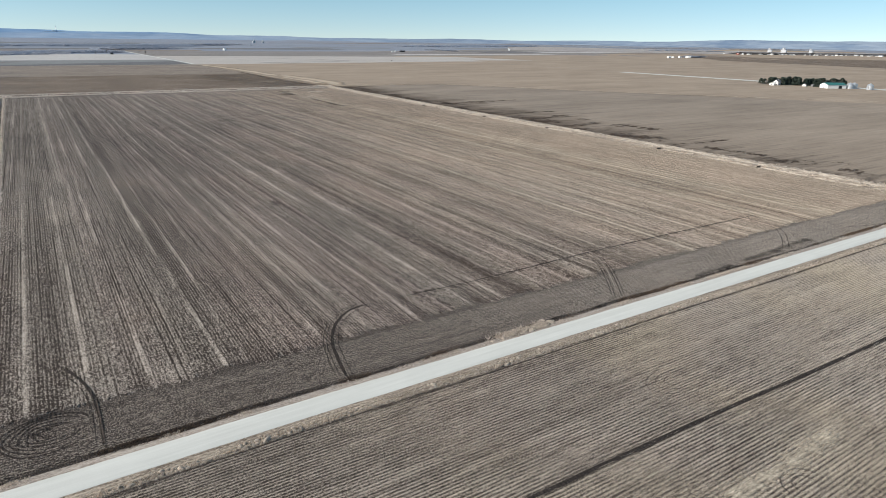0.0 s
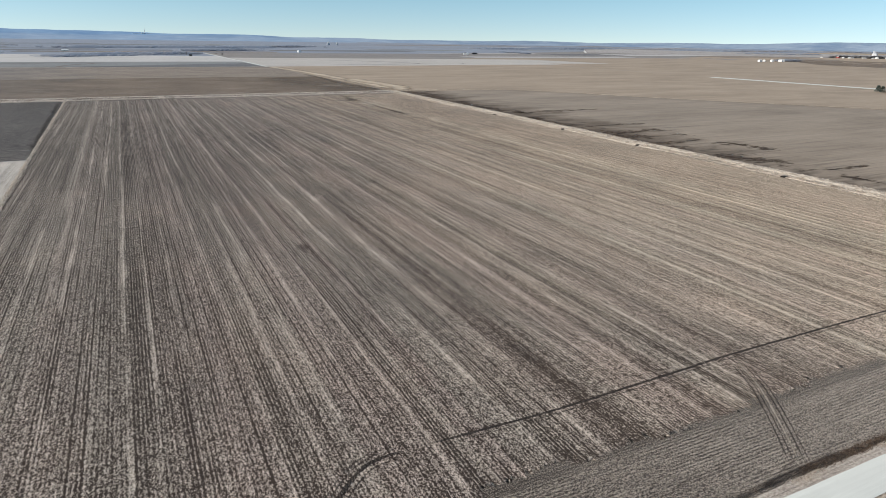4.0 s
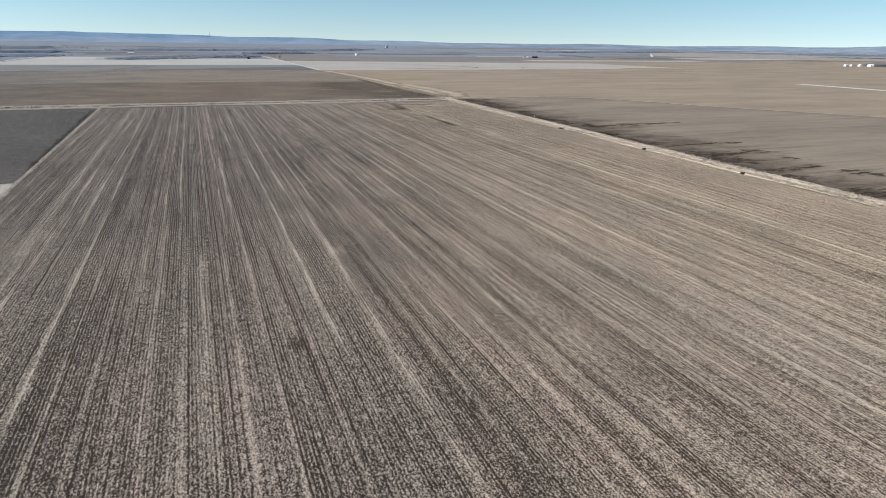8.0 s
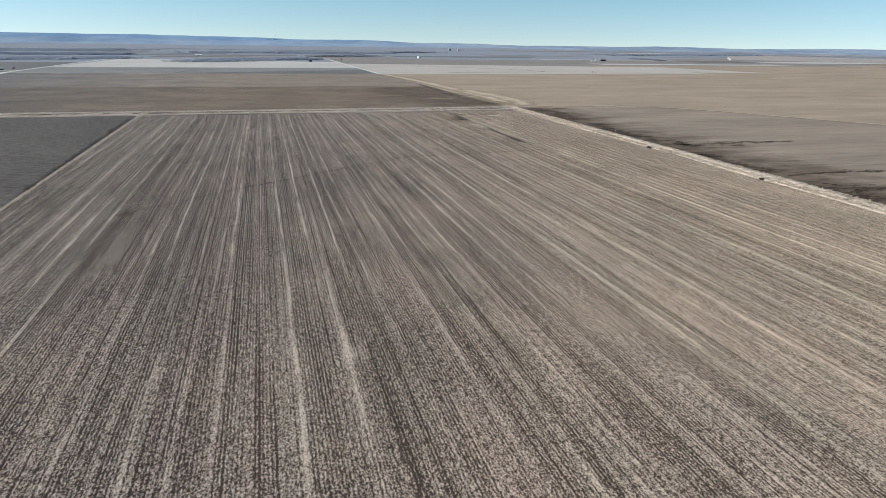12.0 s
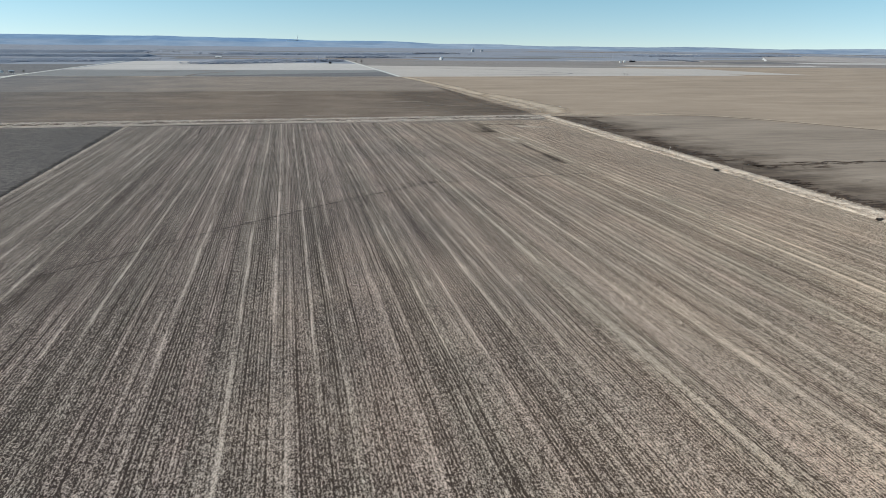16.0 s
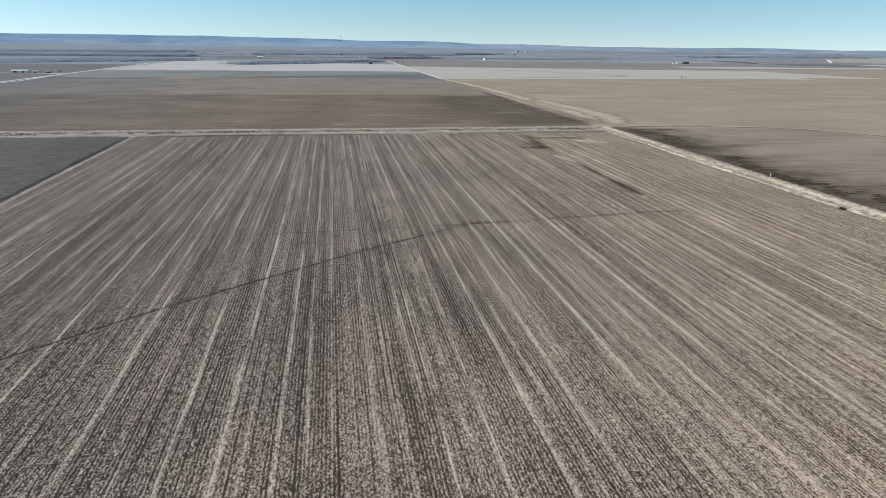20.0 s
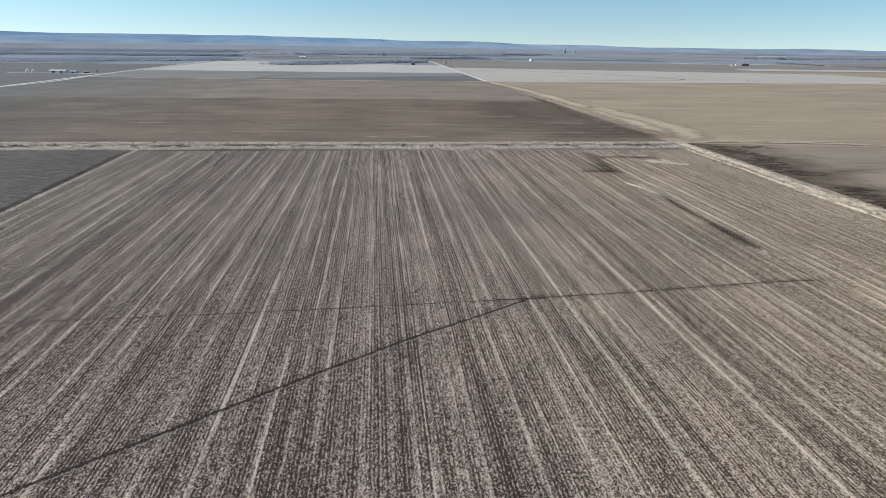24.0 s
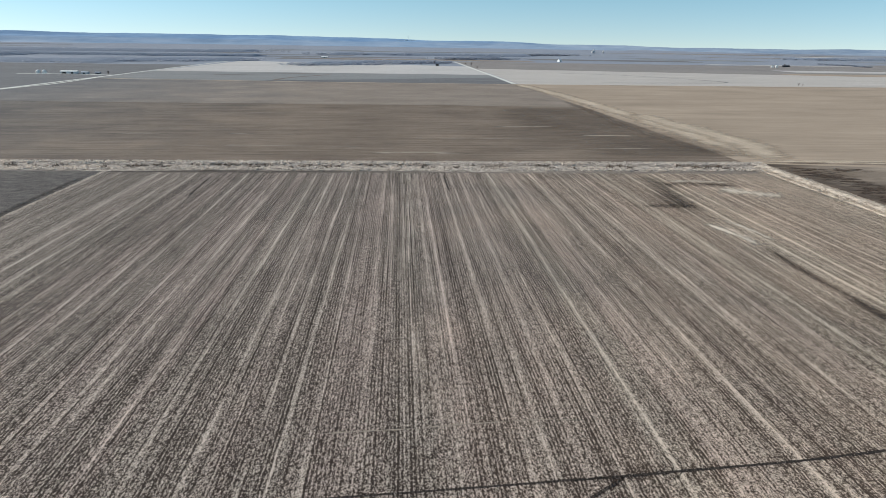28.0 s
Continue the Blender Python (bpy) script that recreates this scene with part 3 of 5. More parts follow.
# harvested corn field: stubble rows of 0.76 m with pale windrows of chaff
def main_field():
    rng = np.random.RandomState(4)
    xs = np.arange(-29.98, 361.0, 0.38)
    ys = np.arange(122.0, 853.0, 2.5)
    X0, Y = np.meshgrid(xs, ys)
    # each pass of the combine ends at its own place on the headland
    passes = ((X0 + 32) // 9.12).astype(int)
    ends = 127.5 + rng.uniform(-0.9, 1.3, passes.max() + 1)
    Y = np.maximum(Y, (ends[passes] + rng.uniform(-0.8, 0.8, (1, len(xs)))) - 0.012 * np.maximum(0, X0 - 60))
    ridge = (np.arange(len(xs)) % 2) * 1.0
    X = np.clip(X0 + rng.normal(0, 0.03, X0.shape) + LEAN_ROW * (Y - 300), -20.6 - 0.0168 * (Y - 300), 356.0)
    taper = np.clip((Y - ends[passes]) / 9.0, 0.1, 1.0)
    Z = 0.03 + (ridge[None, :] * 0.055 + rng.uniform(0, 0.07, X0.shape)) * taper
    res = 0.36 - 0.05 * np.clip((Y - 330) / 100, 0, 1) - 0.10 * np.clip((30 - X0) / 40, 0, 1) * np.clip((300 - Y) / 100, 0, 1)
    row_id = np.arange(len(xs)) // 2
    rows_n = row_id.max() + 1
    # some rows stand out as thin dark lines, for a stretch
    gap = np.clip(rng.normal(0.42, 0.14, rows_n), 0.1, 0.85)[row_id][None, :] * (ridge[None, :] < 0.5)
    p1, p2 = rng.uniform(0, 6.28, rows_n)[row_id][None, :], rng.uniform(0, 6.28, rows_n)[row_id][None, :]
    res -= gap * np.clip(0.9 + 0.3 * np.sin(Y / 31 + p1) + 0.2 * np.sin(Y / 11 + p2), 0, 1.6)
    res += rng.normal(0, 0.03, rows_n)[row_id][None, :]
    # windrows of chaff: place across the field and strength
    windrows = [(-17.5, 0.8), (-6, 0.4), (3.8, 0.6), (10.1, 0.9), (18.2, 1.1), (25, 0.7), (33, 0.5), (37.4, 0.4), (43.5, 0.6), (48.3, 0.8), (54, 1.0), (59, 0.4), (65, 0.75),
                (71, 0.7), (74.3, 0.9), (78.5, 0.45), (84.2, 1.0), (92, 1.0), (101.5, 1.0), (106.2, 0.6), (111.4, 0.95), (116.8, 0.9), (122, 0.75), (131.5, 0.6), (134.3, 0.5),
                (142.7, 1.15), (147.8, 0.5), (152.2, 0.85), (162.6, 0.75), (167, 0.45), (172.5, 0.4), (178.4, 1.0), (189.6, 1.0), (200.6, 0.5), (204.1, 0.5), (213.8, 1.1),
                (224.2, 0.75), (230, 0.5), (233, 0.7), (238, 0.8), (257, 0.5), (272, 0.7), (284, 1.25)]
    south = [(-13, 0.8), (-1.5, 0.9), (5.7, 0.4), (10, 1.0), (18.2, 0.3), (25.4, 1.1), (30.9, 0.9), (38, 0.4), (43.8, 0.5), (49.2, 0.7), (56.2, 0.5), (61.6, 0.7), (68.4, 0.5),
             (75.5, 0.6), (80.4, 0.4), (86, 0.5), (92.6, 1.2), (104, 1.0), (113.3, 0.4), (119.2, 0.6), (123.5, 0.6), (130, 0.5), (138.9, 0.5), (147.3, 0.8), (155, 0.4), (164.3, 0.6),
             (171, 0.4), (177.5, 0.7), (190, 0.7), (205.5, 0.8), (213.8, 1.1), (224, 0.7), (232, 0.9), (238, 0.6), (257, 0.6), (272, 0.7), (284, 1.2)]
    near_half = np.clip((425 - Y) / 90, 0, 1)
    windrows = [(c, a, 1 - near_half) for c, a in windrows] + [(c, a, near_half) for c, a in south]
    windrows += [(c, rng.uniform(0.25, 0.6), 1.0) for c in np.arange(126, 284, 4.56) + rng.uniform(-0.9, 0.9, 35)]
    windrows += [(c, rng.uniform(0.5, 1.1), 1.0) for c in np.arange(289, 356, 4.56) + rng.uniform(-0.8, 0.8, 15)]
    for c, a, where in windrows:
        w, a = rng.uniform(0.32, 0.5), 0.53 * a * (1.0 + 0.05 * np.clip((120 - c) / 60, 0, 1) + 0.3 * np.clip((c - 225) / 30, 0, 1))
        if where is near_half:
            w, a = w * 1.3, a * 0.78
        ph = rng.uniform(0, 6.28, 4)
        amp = where * a * np.clip(0.85 + 0.35 * np.sin(Y / 47 + ph[0]) + 0.3 * np.sin(Y / 19 + ph[1]) + 0.32 * np.sin(Y / 5.3 + ph[2]), 0.05, 2)
        off = c + 0.4 * np.sin(Y / 60 + ph[1]) + 0.15 * np.sin(Y / 9 + ph[3])
        d = X0 - off
        res += amp * (np.exp(-(d / w) ** 2) + 0.15 * np.exp(-((d + 1.2) / (2.2 * w)) ** 2))
    dark = [(c, 0.07, 1 - near_half) for c in (-11, -2, 6.8, 14, 22, 29, 40.5, 51, 57, 62.5, 68, 80.5, 88, 96.5, 109, 119.3, 127.5, 137.5, 157)]
    dark += [(c, 0.08, near_half) for c in (-6.5, 4.2, 14.2, 21, 35.2, 46.5, 53, 65, 84.3, 99, 127, 135, 143, 159)] + [(71.2, 0.16, near_half), (110.5, 0.2, near_half)]
    dark += [(c, 0.06, 1.0) for c in (184, 195, 208.5, 278, 293, 321)] + [(c, a, 1.0) for c, a in ((221, 0.1), (243, 0.07), (247.3, 0.1), (251.5, 0.06), (264, 0.07), (310, 0.09))]
    for c, a, where in dark:
        w, a, ph = rng.uniform(0.9, 1.9), a * rng.uniform(0.7, 1.3), rng.uniform(0, 6.28, 2)
        if a > 0.11:
            w = 2.2
        res -= where * a * np.clip(0.8 + 0.4 * np.sin(Y / 75 + ph[0]) + 0.3 * np.sin(Y / 23 + ph[1]), 0, 2) * np.exp(-((X0 - c) / w) ** 2)
    # one row left bare by the drill
    res -= 0.5 * np.exp(-((X0 - 267.2) / 0.7) ** 2) * np.clip((560 - Y) / 120, 0, 1)
    res += 0.09 * np.clip((Y - 540) / 170, 0, 1) * np.clip((230 - X0) / 80, 0.3, 1)
    # whole passes lie a little darker or paler
    res += rng.normal(0, 0.035, passes.max() + 1)[passes]
    # towards the ditch the rows are worn nearly even
    res = np.where(X0 > 300, res + (0.24 - res) * np.clip((X0 - 314) / 45, 0, 0.65), res)
    # residue raised eastward, which also paints in the brightening away from the sun
    res += np.clip((X0 - 110) / 110, 0, 1) * 0.10
    res += 0.07 * np.clip((X0 - 140) / 70, 0, 1) * np.clip((600 - Y) / 150, 0, 1) + 0.015 * np.clip((330 - Y) / 60, 0, 1)
    # bare, damp or residue-covered places: x, y, half width, half length, strength
    for cx_, cy_, rx_, ry_, k_ in ((273, 785, 7, 24, -0.26), (262, 777, 16, 6, -0.2), (304, 822, 18, 3.0, -0.42), (321, 806, 6, 9, 0.55), (275, 729, 2.2, 14, 0.65),
                                   (276, 646, 2.2, 15, -0.5), (275.6, 690, 0.9, 24, -0.3), (275.5, 626, 1.7, 4, 0.6),
                                   (82.5, 263, 1.8, 4, -0.5), (106, 330, 2.2, 6, 0.3), (162.5, 458, 1.3, 3.5, 0.3), (70, 400, 14, 40, -0.06),
                                   (30, 250, 12, 60, -0.07), (222, 230, 14, 40, 0.14), (-24, 640, 3, 20, 0.2)):
        res += k_ * np.exp(-((X - cx_) / rx_) ** 2 - ((Y - cy_) / ry_) ** 2)
    for p_ in range(passes.max() + 1):
        if rng.rand() < 0.6:
            cx_ = -22 + 9.12 * (p_ + rng.rand())
            res += rng.uniform(0.1, 0.26) * np.exp(-((X0 - cx_) / rng.uniform(1.5, 4)) ** 2 - ((Y - 131) / rng.uniform(3, 7)) ** 2)
    res += 0.05 * rng.normal(0, 1, X0.shape)
    # the stalks are pressed down along the crossing ruts
    for way in (cross, cross_east):
        px_, py_ = (np.array(v, float) for v in zip(*way))
        away = np.abs(Y - np.interp(X, px_, py_)) * (0.77 if way is cross else 1.0)
        res -= 0.2 * np.exp(-(away / 1.0) ** 2) * ((X > px_[0]) & (X < px_[-1]))
    res -= 0.16 * (1 - taper) * np.clip((240 - X0) / 120, 0, 1)
    stubble("corn_stubble_stalks", xs, X, Y, Z, res, "pale broken corn stalks standing and lying in rows", 780000, rng, wide=0.06)
    ob = grid_ob("field_corn", X, Y, Z, M_main)
    at = ob.data.attributes.new("residue", "FLOAT", "POINT")
    at.data.foreach_set("value", res.ravel().astype(np.float32))
    tone = np.clip(rng.normal(0.5, 0.28, passes.max() + 2), 0, 1)
    half = np.clip(rng.normal(0.5, 0.25, 2 * passes.max() + 6), 0, 1)
    at = ob.data.attributes.new("tone", "FLOAT", "POINT")
    at.data.foreach_set("value", (0.5 * tone[passes] + 0.5 * half[((X0 + 32) // 4.56).astype(int)]).ravel().astype(np.float32))
    return tagged(ob, "harvested corn field with straight pale stubble rows", "field", kind="structure")


main_field()


def road_y(x):
    """The middle of the gravel road at x."""
    return 103.1 - 0.0155 * max(0.0, x - 30.0)


# fields round about
patch("field_edge_soil", (346, 104), (365, 104), (365, 864), (346, 864), 0.022, M_head, "dark soil strip beside the ditch", 6, 60)
patch("field_headland", (-700, 107.5), (362, 100), (362, 140), (-700, 142), 0.015, M_head, "dark trodden headland of a corn field", 60, 6)
patch("field_far_headland", (-29, 838), (362, 838), (362, 862), (-31, 862), 0.03, M_head, "dark headland soil beside the ditch", 60, 4)
patch("field_tilled", (-420, 490), (-22.5, 485), (-28.5, 858), (-420, 860), 0.05, M_left, "black freshly tilled field", 40, 40)
patch("field_pale", (-420, 134), (-20.5, 134), (-22.5, 484.5), (-420, 489.5), 0.05, M_leftpale, "pale grey stubble field", 40, 40)
near = patch("field_near", (-700, -420), (1200, -420), (1200, 80), (-700, 104), 0.0, M_near, "stubble field with rows beside the gravel road", 60, 30)
at = near.data.attributes.new("ridge", "FLOAT", "POINT")
at.data.foreach_set("value", [0.5] * len(near.data.vertices))
patch("field_plain_west", (-2600, 108), (-421, 108), (-421, 998), (-2600, 998), 0.0, M_plain, "wide grey brown winter farmland", 30, 20)
patch("field_bean", (374, 92), (1189, 82), (1189, 1692), (352, 1656), 0.06, M_bean, "wide tan bean stubble field", 40, 60)
patch("field_damp", (374, 94), (1090, 86), (545, 858), (374, 884), 0.10, M_right, "grey brown field with damp black soil beside the ditch", 40, 60)
patch("field_bean_east", (1190, -400), (4300, -400), (3600, 2300), (1190, 2250), 0.08, M_bean, "wide tan stubble field", 50, 40)
patch("field_dark_east", (2221, 860), (3120, 1240), (2720, 1970), (2330, 1560), 0.45, M_north_dark, "dark tilled strip in the tan fields", 20, 12)
patch("field_plain_east", (340, 2100), (3250, 2050), (2700, 2900), (336, 2960), 0.07, M_plain, "wide grey brown winter farmland", 30, 20)
patch("field_north", (-424, 882), (384, 884), (378, 1250), (-424, 1262), 0.05, M_north_dark, "dark brown harvested field behind the ditch", 40, 30)
patch("field_north_far", (-424, 1262.5), (378, 1250.5), (346, 1648), (-424, 1690), 0.05, M_north, "brown harvested field", 40, 30)
patch("field_wheat", (-424, 1691), (340, 1650), (340, 1978), (-424, 1984), 0.08, M_greygreen, "grey green winter field", 30, 12)
patch("field_grey", (-110, 1664), (339, 1651), (339, 1868), (-110, 1682), 0.14, M_greydark_hazed, "dark grey tilled field", 30, 12)
patch("field_west", (-3000, 1850), (-436, 1850), (-440, 2340), (-3000, 2260), 0.1, M_greydark_hazed, "dark grey tilled field, tinted with blue haze", 30, 20)
patch("field_west_near", (-2600, 1000), (-428, 1000), (-434, 1849), (-2600, 1849), 0.1, M_greydark_hazed, "dark grey harvested field", 30, 20)
patch("field_bleached", (352, 1655), (1500, 1690), (1420, 2120), (350, 2330), 0.1, M_paleeast, "bleached pale stubble field", 30, 20)
patch("field_bleached_west", (-424, 1985), (340, 1979), (340, 2480), (-405, 2720), 0.13, M_pale, "bleached pale stubble field beside bare woods", 30, 20)



# drilled rows beside the gravel road
def row_sheet(name, x0, x1, y0, y1, mat, label, seed, n, height, tall, row=0.76):
    rng = np.random.RandomState(seed)
    ys = np.arange(y0, y1, row / 2)
    xs_ = np.arange(x0, x1, 2.5)
    X, Y0 = np.meshgrid(xs_, ys)
    ridge = (np.arange(len(ys)) % 2) * 1.0
    Y = Y0 - 0.0155 * np.maximum(0, X - 30) + rng.normal(0, 0.04, X.shape) + 0.25 * np.sin(X / 37 + Y0 / 9)
    Z = 0.04 + ridge[:, None] * height + rng.uniform(0, 0.08, X.shape)
    ob = grid_ob(name, X, Y, Z, mat)
    at = ob.data.attributes.new("ridge", "FLOAT", "POINT")
    at.data.foreach_set("value", (np.repeat(ridge[:, None], X.shape[1], 1) + rng.normal(0, 0.15, X.shape) + 1.0 * np.exp(-((X - 115.6) / 2.8) ** 2 - ((Y0 - 44.2) / 1.6) ** 2)
                                         + 0.55 * np.exp(-((X - 100) / 12) ** 2 - ((Y0 - 43.2) / 1.8) ** 2)).ravel().astype(np.float32))
    per = rng.normal(0.42, 0.12, len(ys) // 2 + 1)[np.arange(len(ys)) // 2][:, None] + 0.2 * (ridge[:, None] - 0.5)
    big = np.array([noise.noise(Vector((x / 26, y / 11, seed))) for y in ys for x in xs_]).reshape(X.shape)
    stubble(name + "_stalks", xs_, X, Y, Z, per + 0.35 * big, "broken stalks scattered along the rows", n, rng, 0, tall, 0.06)
    return tagged(ob, label, "field", kind="structure")


row_sheet("field_near_rows", -60, 430, -12, 97.4, M_near, "stubble rows running beside the gravel road", 12, 190000, 0.11, (0.10, 0.26))
row_sheet("field_headland_rows", -60, 362, 110.4, 126.0, M_head, "trodden headland rows running beside the road", 13, 26000, 0.04, (0.06, 0.16))

# gravel road and its verges
xs = np.arange(-700.0, 1400.0, 6.0)
cy = np.array([road_y(x) for x in xs])


def strip(name, offs, zs, mat, label, category, jitter=0.0):
    rng = np.random.RandomState(len(name))
    X = np.repeat(xs[None, :], len(offs), 0)
    Y = cy[None, :] + np.array(offs)[:, None] + rng.uniform(-jitter, jitter, X.shape)
    Z = np.repeat(np.array(zs)[:, None], len(xs), 1)
    return tagged(grid_ob(name, X, Y, Z, mat), label, category, kind="structure")


strip("road", [-3.1, -2.6, -1, 0, 1, 2.6, 3.1], [0.40, 0.50, 0.56, 0.58, 0.56, 0.50, 0.40], M_gravel, "straight pale limestone gravel road", "road", 0.08)
strip("verge_north", [2.9, 3.6, 4.6, 5.6], [0.38, 0.36, 0.22, 0.06], M_vergepale, "pale sandy verge with dead grass along the road", "verge", 0.2)
strip("verge_south", [-6.2, -5.2, -4.2, -3.4, -2.9], [0.02, 0.2, 0.3, 0.36, 0.38], M_verge, "verge of dead tan grass along the road", "verge", 0.2)
ribbon("damp_soil", [(x, road_y(x) + 6.3 + 0.3 * math.sin(x / 13)) for x in range(-200, 440, 8)], 1.9, 0.16, M_dampsoft, "dark damp soil beside the verge", "soil", 0.0, 1.5, 0.6)
ribbon("field_ditch", [(-300, 67), (57, 60), (173, 56), (420, 50), (900, 38)], 1.5, 0.24, M_rutsoft, "dark narrow drainage furrow across the stubble", "furrow", -0.05, 4.0)


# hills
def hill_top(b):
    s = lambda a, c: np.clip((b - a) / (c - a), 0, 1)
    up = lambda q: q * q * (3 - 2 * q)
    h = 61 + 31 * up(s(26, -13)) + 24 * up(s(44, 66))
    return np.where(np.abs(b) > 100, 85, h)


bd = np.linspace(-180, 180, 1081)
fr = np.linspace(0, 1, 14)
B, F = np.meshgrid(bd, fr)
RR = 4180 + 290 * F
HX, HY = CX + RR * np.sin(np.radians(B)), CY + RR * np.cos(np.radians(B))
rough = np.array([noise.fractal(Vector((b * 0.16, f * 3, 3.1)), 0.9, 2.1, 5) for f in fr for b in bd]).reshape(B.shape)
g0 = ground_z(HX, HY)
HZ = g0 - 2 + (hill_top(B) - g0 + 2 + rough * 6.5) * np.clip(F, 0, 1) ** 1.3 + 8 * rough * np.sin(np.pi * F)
tagged(grid_ob("backdrop_hills", HX, HY, HZ, M_hill_hazed), "long low wooded hills, painted blue with distance haze", "hills", kind="structure")


# ---- ditches and dead grass ----
def bank(name, length, offs, hts, across, mat, label, seed, lump=0.2):
    """A spoil bank of matted dead grass, lumpy all over. across: 'y' when it runs along x."""
    rng = np.random.RandomState(seed)
    L = np.arange(length[0], length[1], 1.1)
    O = np.arange(offs[0], offs[-1] + 0.01, 0.8)
    A_, B_ = np.meshgrid(L, O)
    mid = length[2] + 0.9 * np.sin(L / 41) + 0.6 * np.sin(L / 17)
    prof = np.interp(O, offs, hts)[:, None]
    rough_ = np.array([noise.fractal(Vector((a / 3.4, b / 2.2, seed)), 0.7, 2.1, 3) for b in O for a in L]).reshape(A_.shape)
    wave_ = np.array([noise.noise(Vector((a / 26, 0.3, seed))) for a in L])[None, :]
    inside = np.clip(np.minimum(B_ - offs[0], offs[-1] - B_) / 2.0, 0, 1)
    Z = prof * (1 + 0.35 * wave_) + inside * lump * (rough_ + rng.uniform(-0.5, 0.5, A_.shape)) - 0.04 * (1 - inside)
    Z = np.where(inside > 0, np.maximum(Z, 0.06), Z)
    P = B_ + mid[None, :] + rng.uniform(-0.25, 0.25, B_.shape)
    X, Y = (A_, P) if across == "y" else (P, A_)
    return tagged(grid_ob(name, X, Y, Z, mat, False), label, "ditch bank", kind="structure")


bank("ditch_bank_north", (-430, 370, 870), [-13, -10, -6, -2, 2, 6, 9, 12, 14], [0, 0.6, 0.8, 0.4, 0.7, 1.5, 1.8, 0.5, 0], "y", M_bank, "drainage ditch lined with bleached dead grass", 5)
bank("ditch_bank_east", (104, 872, 364.3), [-6.6, -5.3, -3, 0, 2.6, 5, 6.6], [0, 0.6, 1.1, 1.9, 1.6, 0.7, 0], "x", M_banky, "ditch bank covered in bleached dead grass", 6)


def tufts(name, n, place, height, spread, mat, label, seed, blades=7, category="grass", wide=0.16):
    """Many small tufts of narrow leaning blades, joined. place(rng, n) gives x, y, z."""
    rng = np.random.RandomState(seed)
    x, y, z = place(rng, n)
    h = rng.uniform(*height, n)
    k = blades
    ang_ = rng.uniform(0, 2 * np.pi, (n, k))
    off = rng.uniform(0, spread, (n, k))
    bx = x[:, None] + off * np.cos(ang_)
    by = y[:, None] + off * np.sin(ang_)
    turn = rng.uniform(0, 2 * np.pi, (n, k))
    w = wide * rng.uniform(0.6, 1.4, (n, k)) * (h[:, None] / np.mean(height)) ** 0.5
    hh = h[:, None] * rng.uniform(0.55, 1.0, (n, k))
    lx = bx + hh * rng.uniform(-0.35, 0.55, (n, k))
    ly = by + hh * rng.uniform(-0.4, 0.4, (n, k))
    z2 = np.repeat(z[:, None], k, 1)
    V = np.empty((n, k, 3, 3), np.float32)
    V[:, :, 0] = np.stack([bx - w * np.cos(turn), by - w * np.sin(turn), z2 - 0.05], -1)
    V[:, :, 1] = np.stack([bx + w * np.cos(turn), by + w * np.sin(turn), z2 - 0.05], -1)
    V[:, :, 2] = np.stack([lx, ly, z2 + hh], -1)
    tri_mesh = bpy.data.meshes.new(name)
    v = V.reshape(-1, 3)
    tri_mesh.vertices.add(len(v))
    tri_mesh.vertices.foreach_set("co", v.ravel())
    tri_mesh.loops.add(len(v))
    tri_mesh.loops.foreach_set("vertex_index", np.arange(len(v), dtype=np.int32))
    tri_mesh.polygons.add(len(v) // 3)
    tri_mesh.polygons.foreach_set("loop_start", np.arange(0, len(v), 3, dtype=np.int32))
    tri_mesh.update(calc_edges=True)
    tri_mesh.materials.append(mat)
    return tagged(new(name, tri_mesh), label, category, kind="stuff")


def along_north(lo, hi, z):
    return lambda rng, n: (rng.uniform(-428, 370, n), 870 + rng.uniform(lo, hi, n), np.full(n, z))


def along_east(lo, hi, z):
    return lambda rng, n: (364.3 + rng.uniform(lo, hi, n), rng.uniform(106, 868, n), np.full(n, z))


def clumped(f, seed, keep=0.5, size=9.0):
    """Gather a spread into uneven clumps."""
    def g(rng, n):
        x, y, z = f(rng, n * 3)
        v = np.array([noise.noise(Vector((a / size, b / size, seed))) for a, b in zip(x, y)])
        order = np.argsort(-(v + rng.normal(0, 0.12, len(v))))[:n]
        return x[order], y[order], z[order]
    return g


def tussocks(name, n, place, size, mat, label, seed):
    """Rounded lumps of matted dead grass, joined."""
    rng = np.random.RandomState(seed)
    x, y, z = place(rng, n)
    vs, fs, k = [], [], 0
    for i in range(n):
        r, h = rng.uniform(*size), rng.uniform(*size) * 0.85
        sx, lean_, th = rng.uniform(0.8, 1.6), rng.uniform(-0.3, 0.5) * r, rng.uniform(0, 6.28)
        for q, (rr, zz) in enumerate(((1.0, -0.1), (0.85, 0.5), (0.45, 0.9))):
            for s in range(7):
                a, w = th + s * 0.8976 + q * 0.4, rr * r * rng.uniform(0.7, 1.25)
                vs.append((x[i] + w * sx * math.cos(a) + lean_ * zz, y[i] + w * math.sin(a), z[i] + h * zz * rng.uniform(0.8, 1.2)))
        vs.append((x[i] + lean_, y[i], z[i] + h * 1.05))
        for q in (0, 7):
            fs += [(k + q + s, k + q + (s + 1) % 7, k + q + 7 + (s + 1) % 7, k + q + 7 + s) for s in range(7)]
        fs += [(k + 14 + s, k + 14 + (s + 1) % 7, k + 21) for s in range(7)]
        k += 22
    return tagged(mesh_ob(name, vs, fs, mat), label, "grass", kind="stuff")


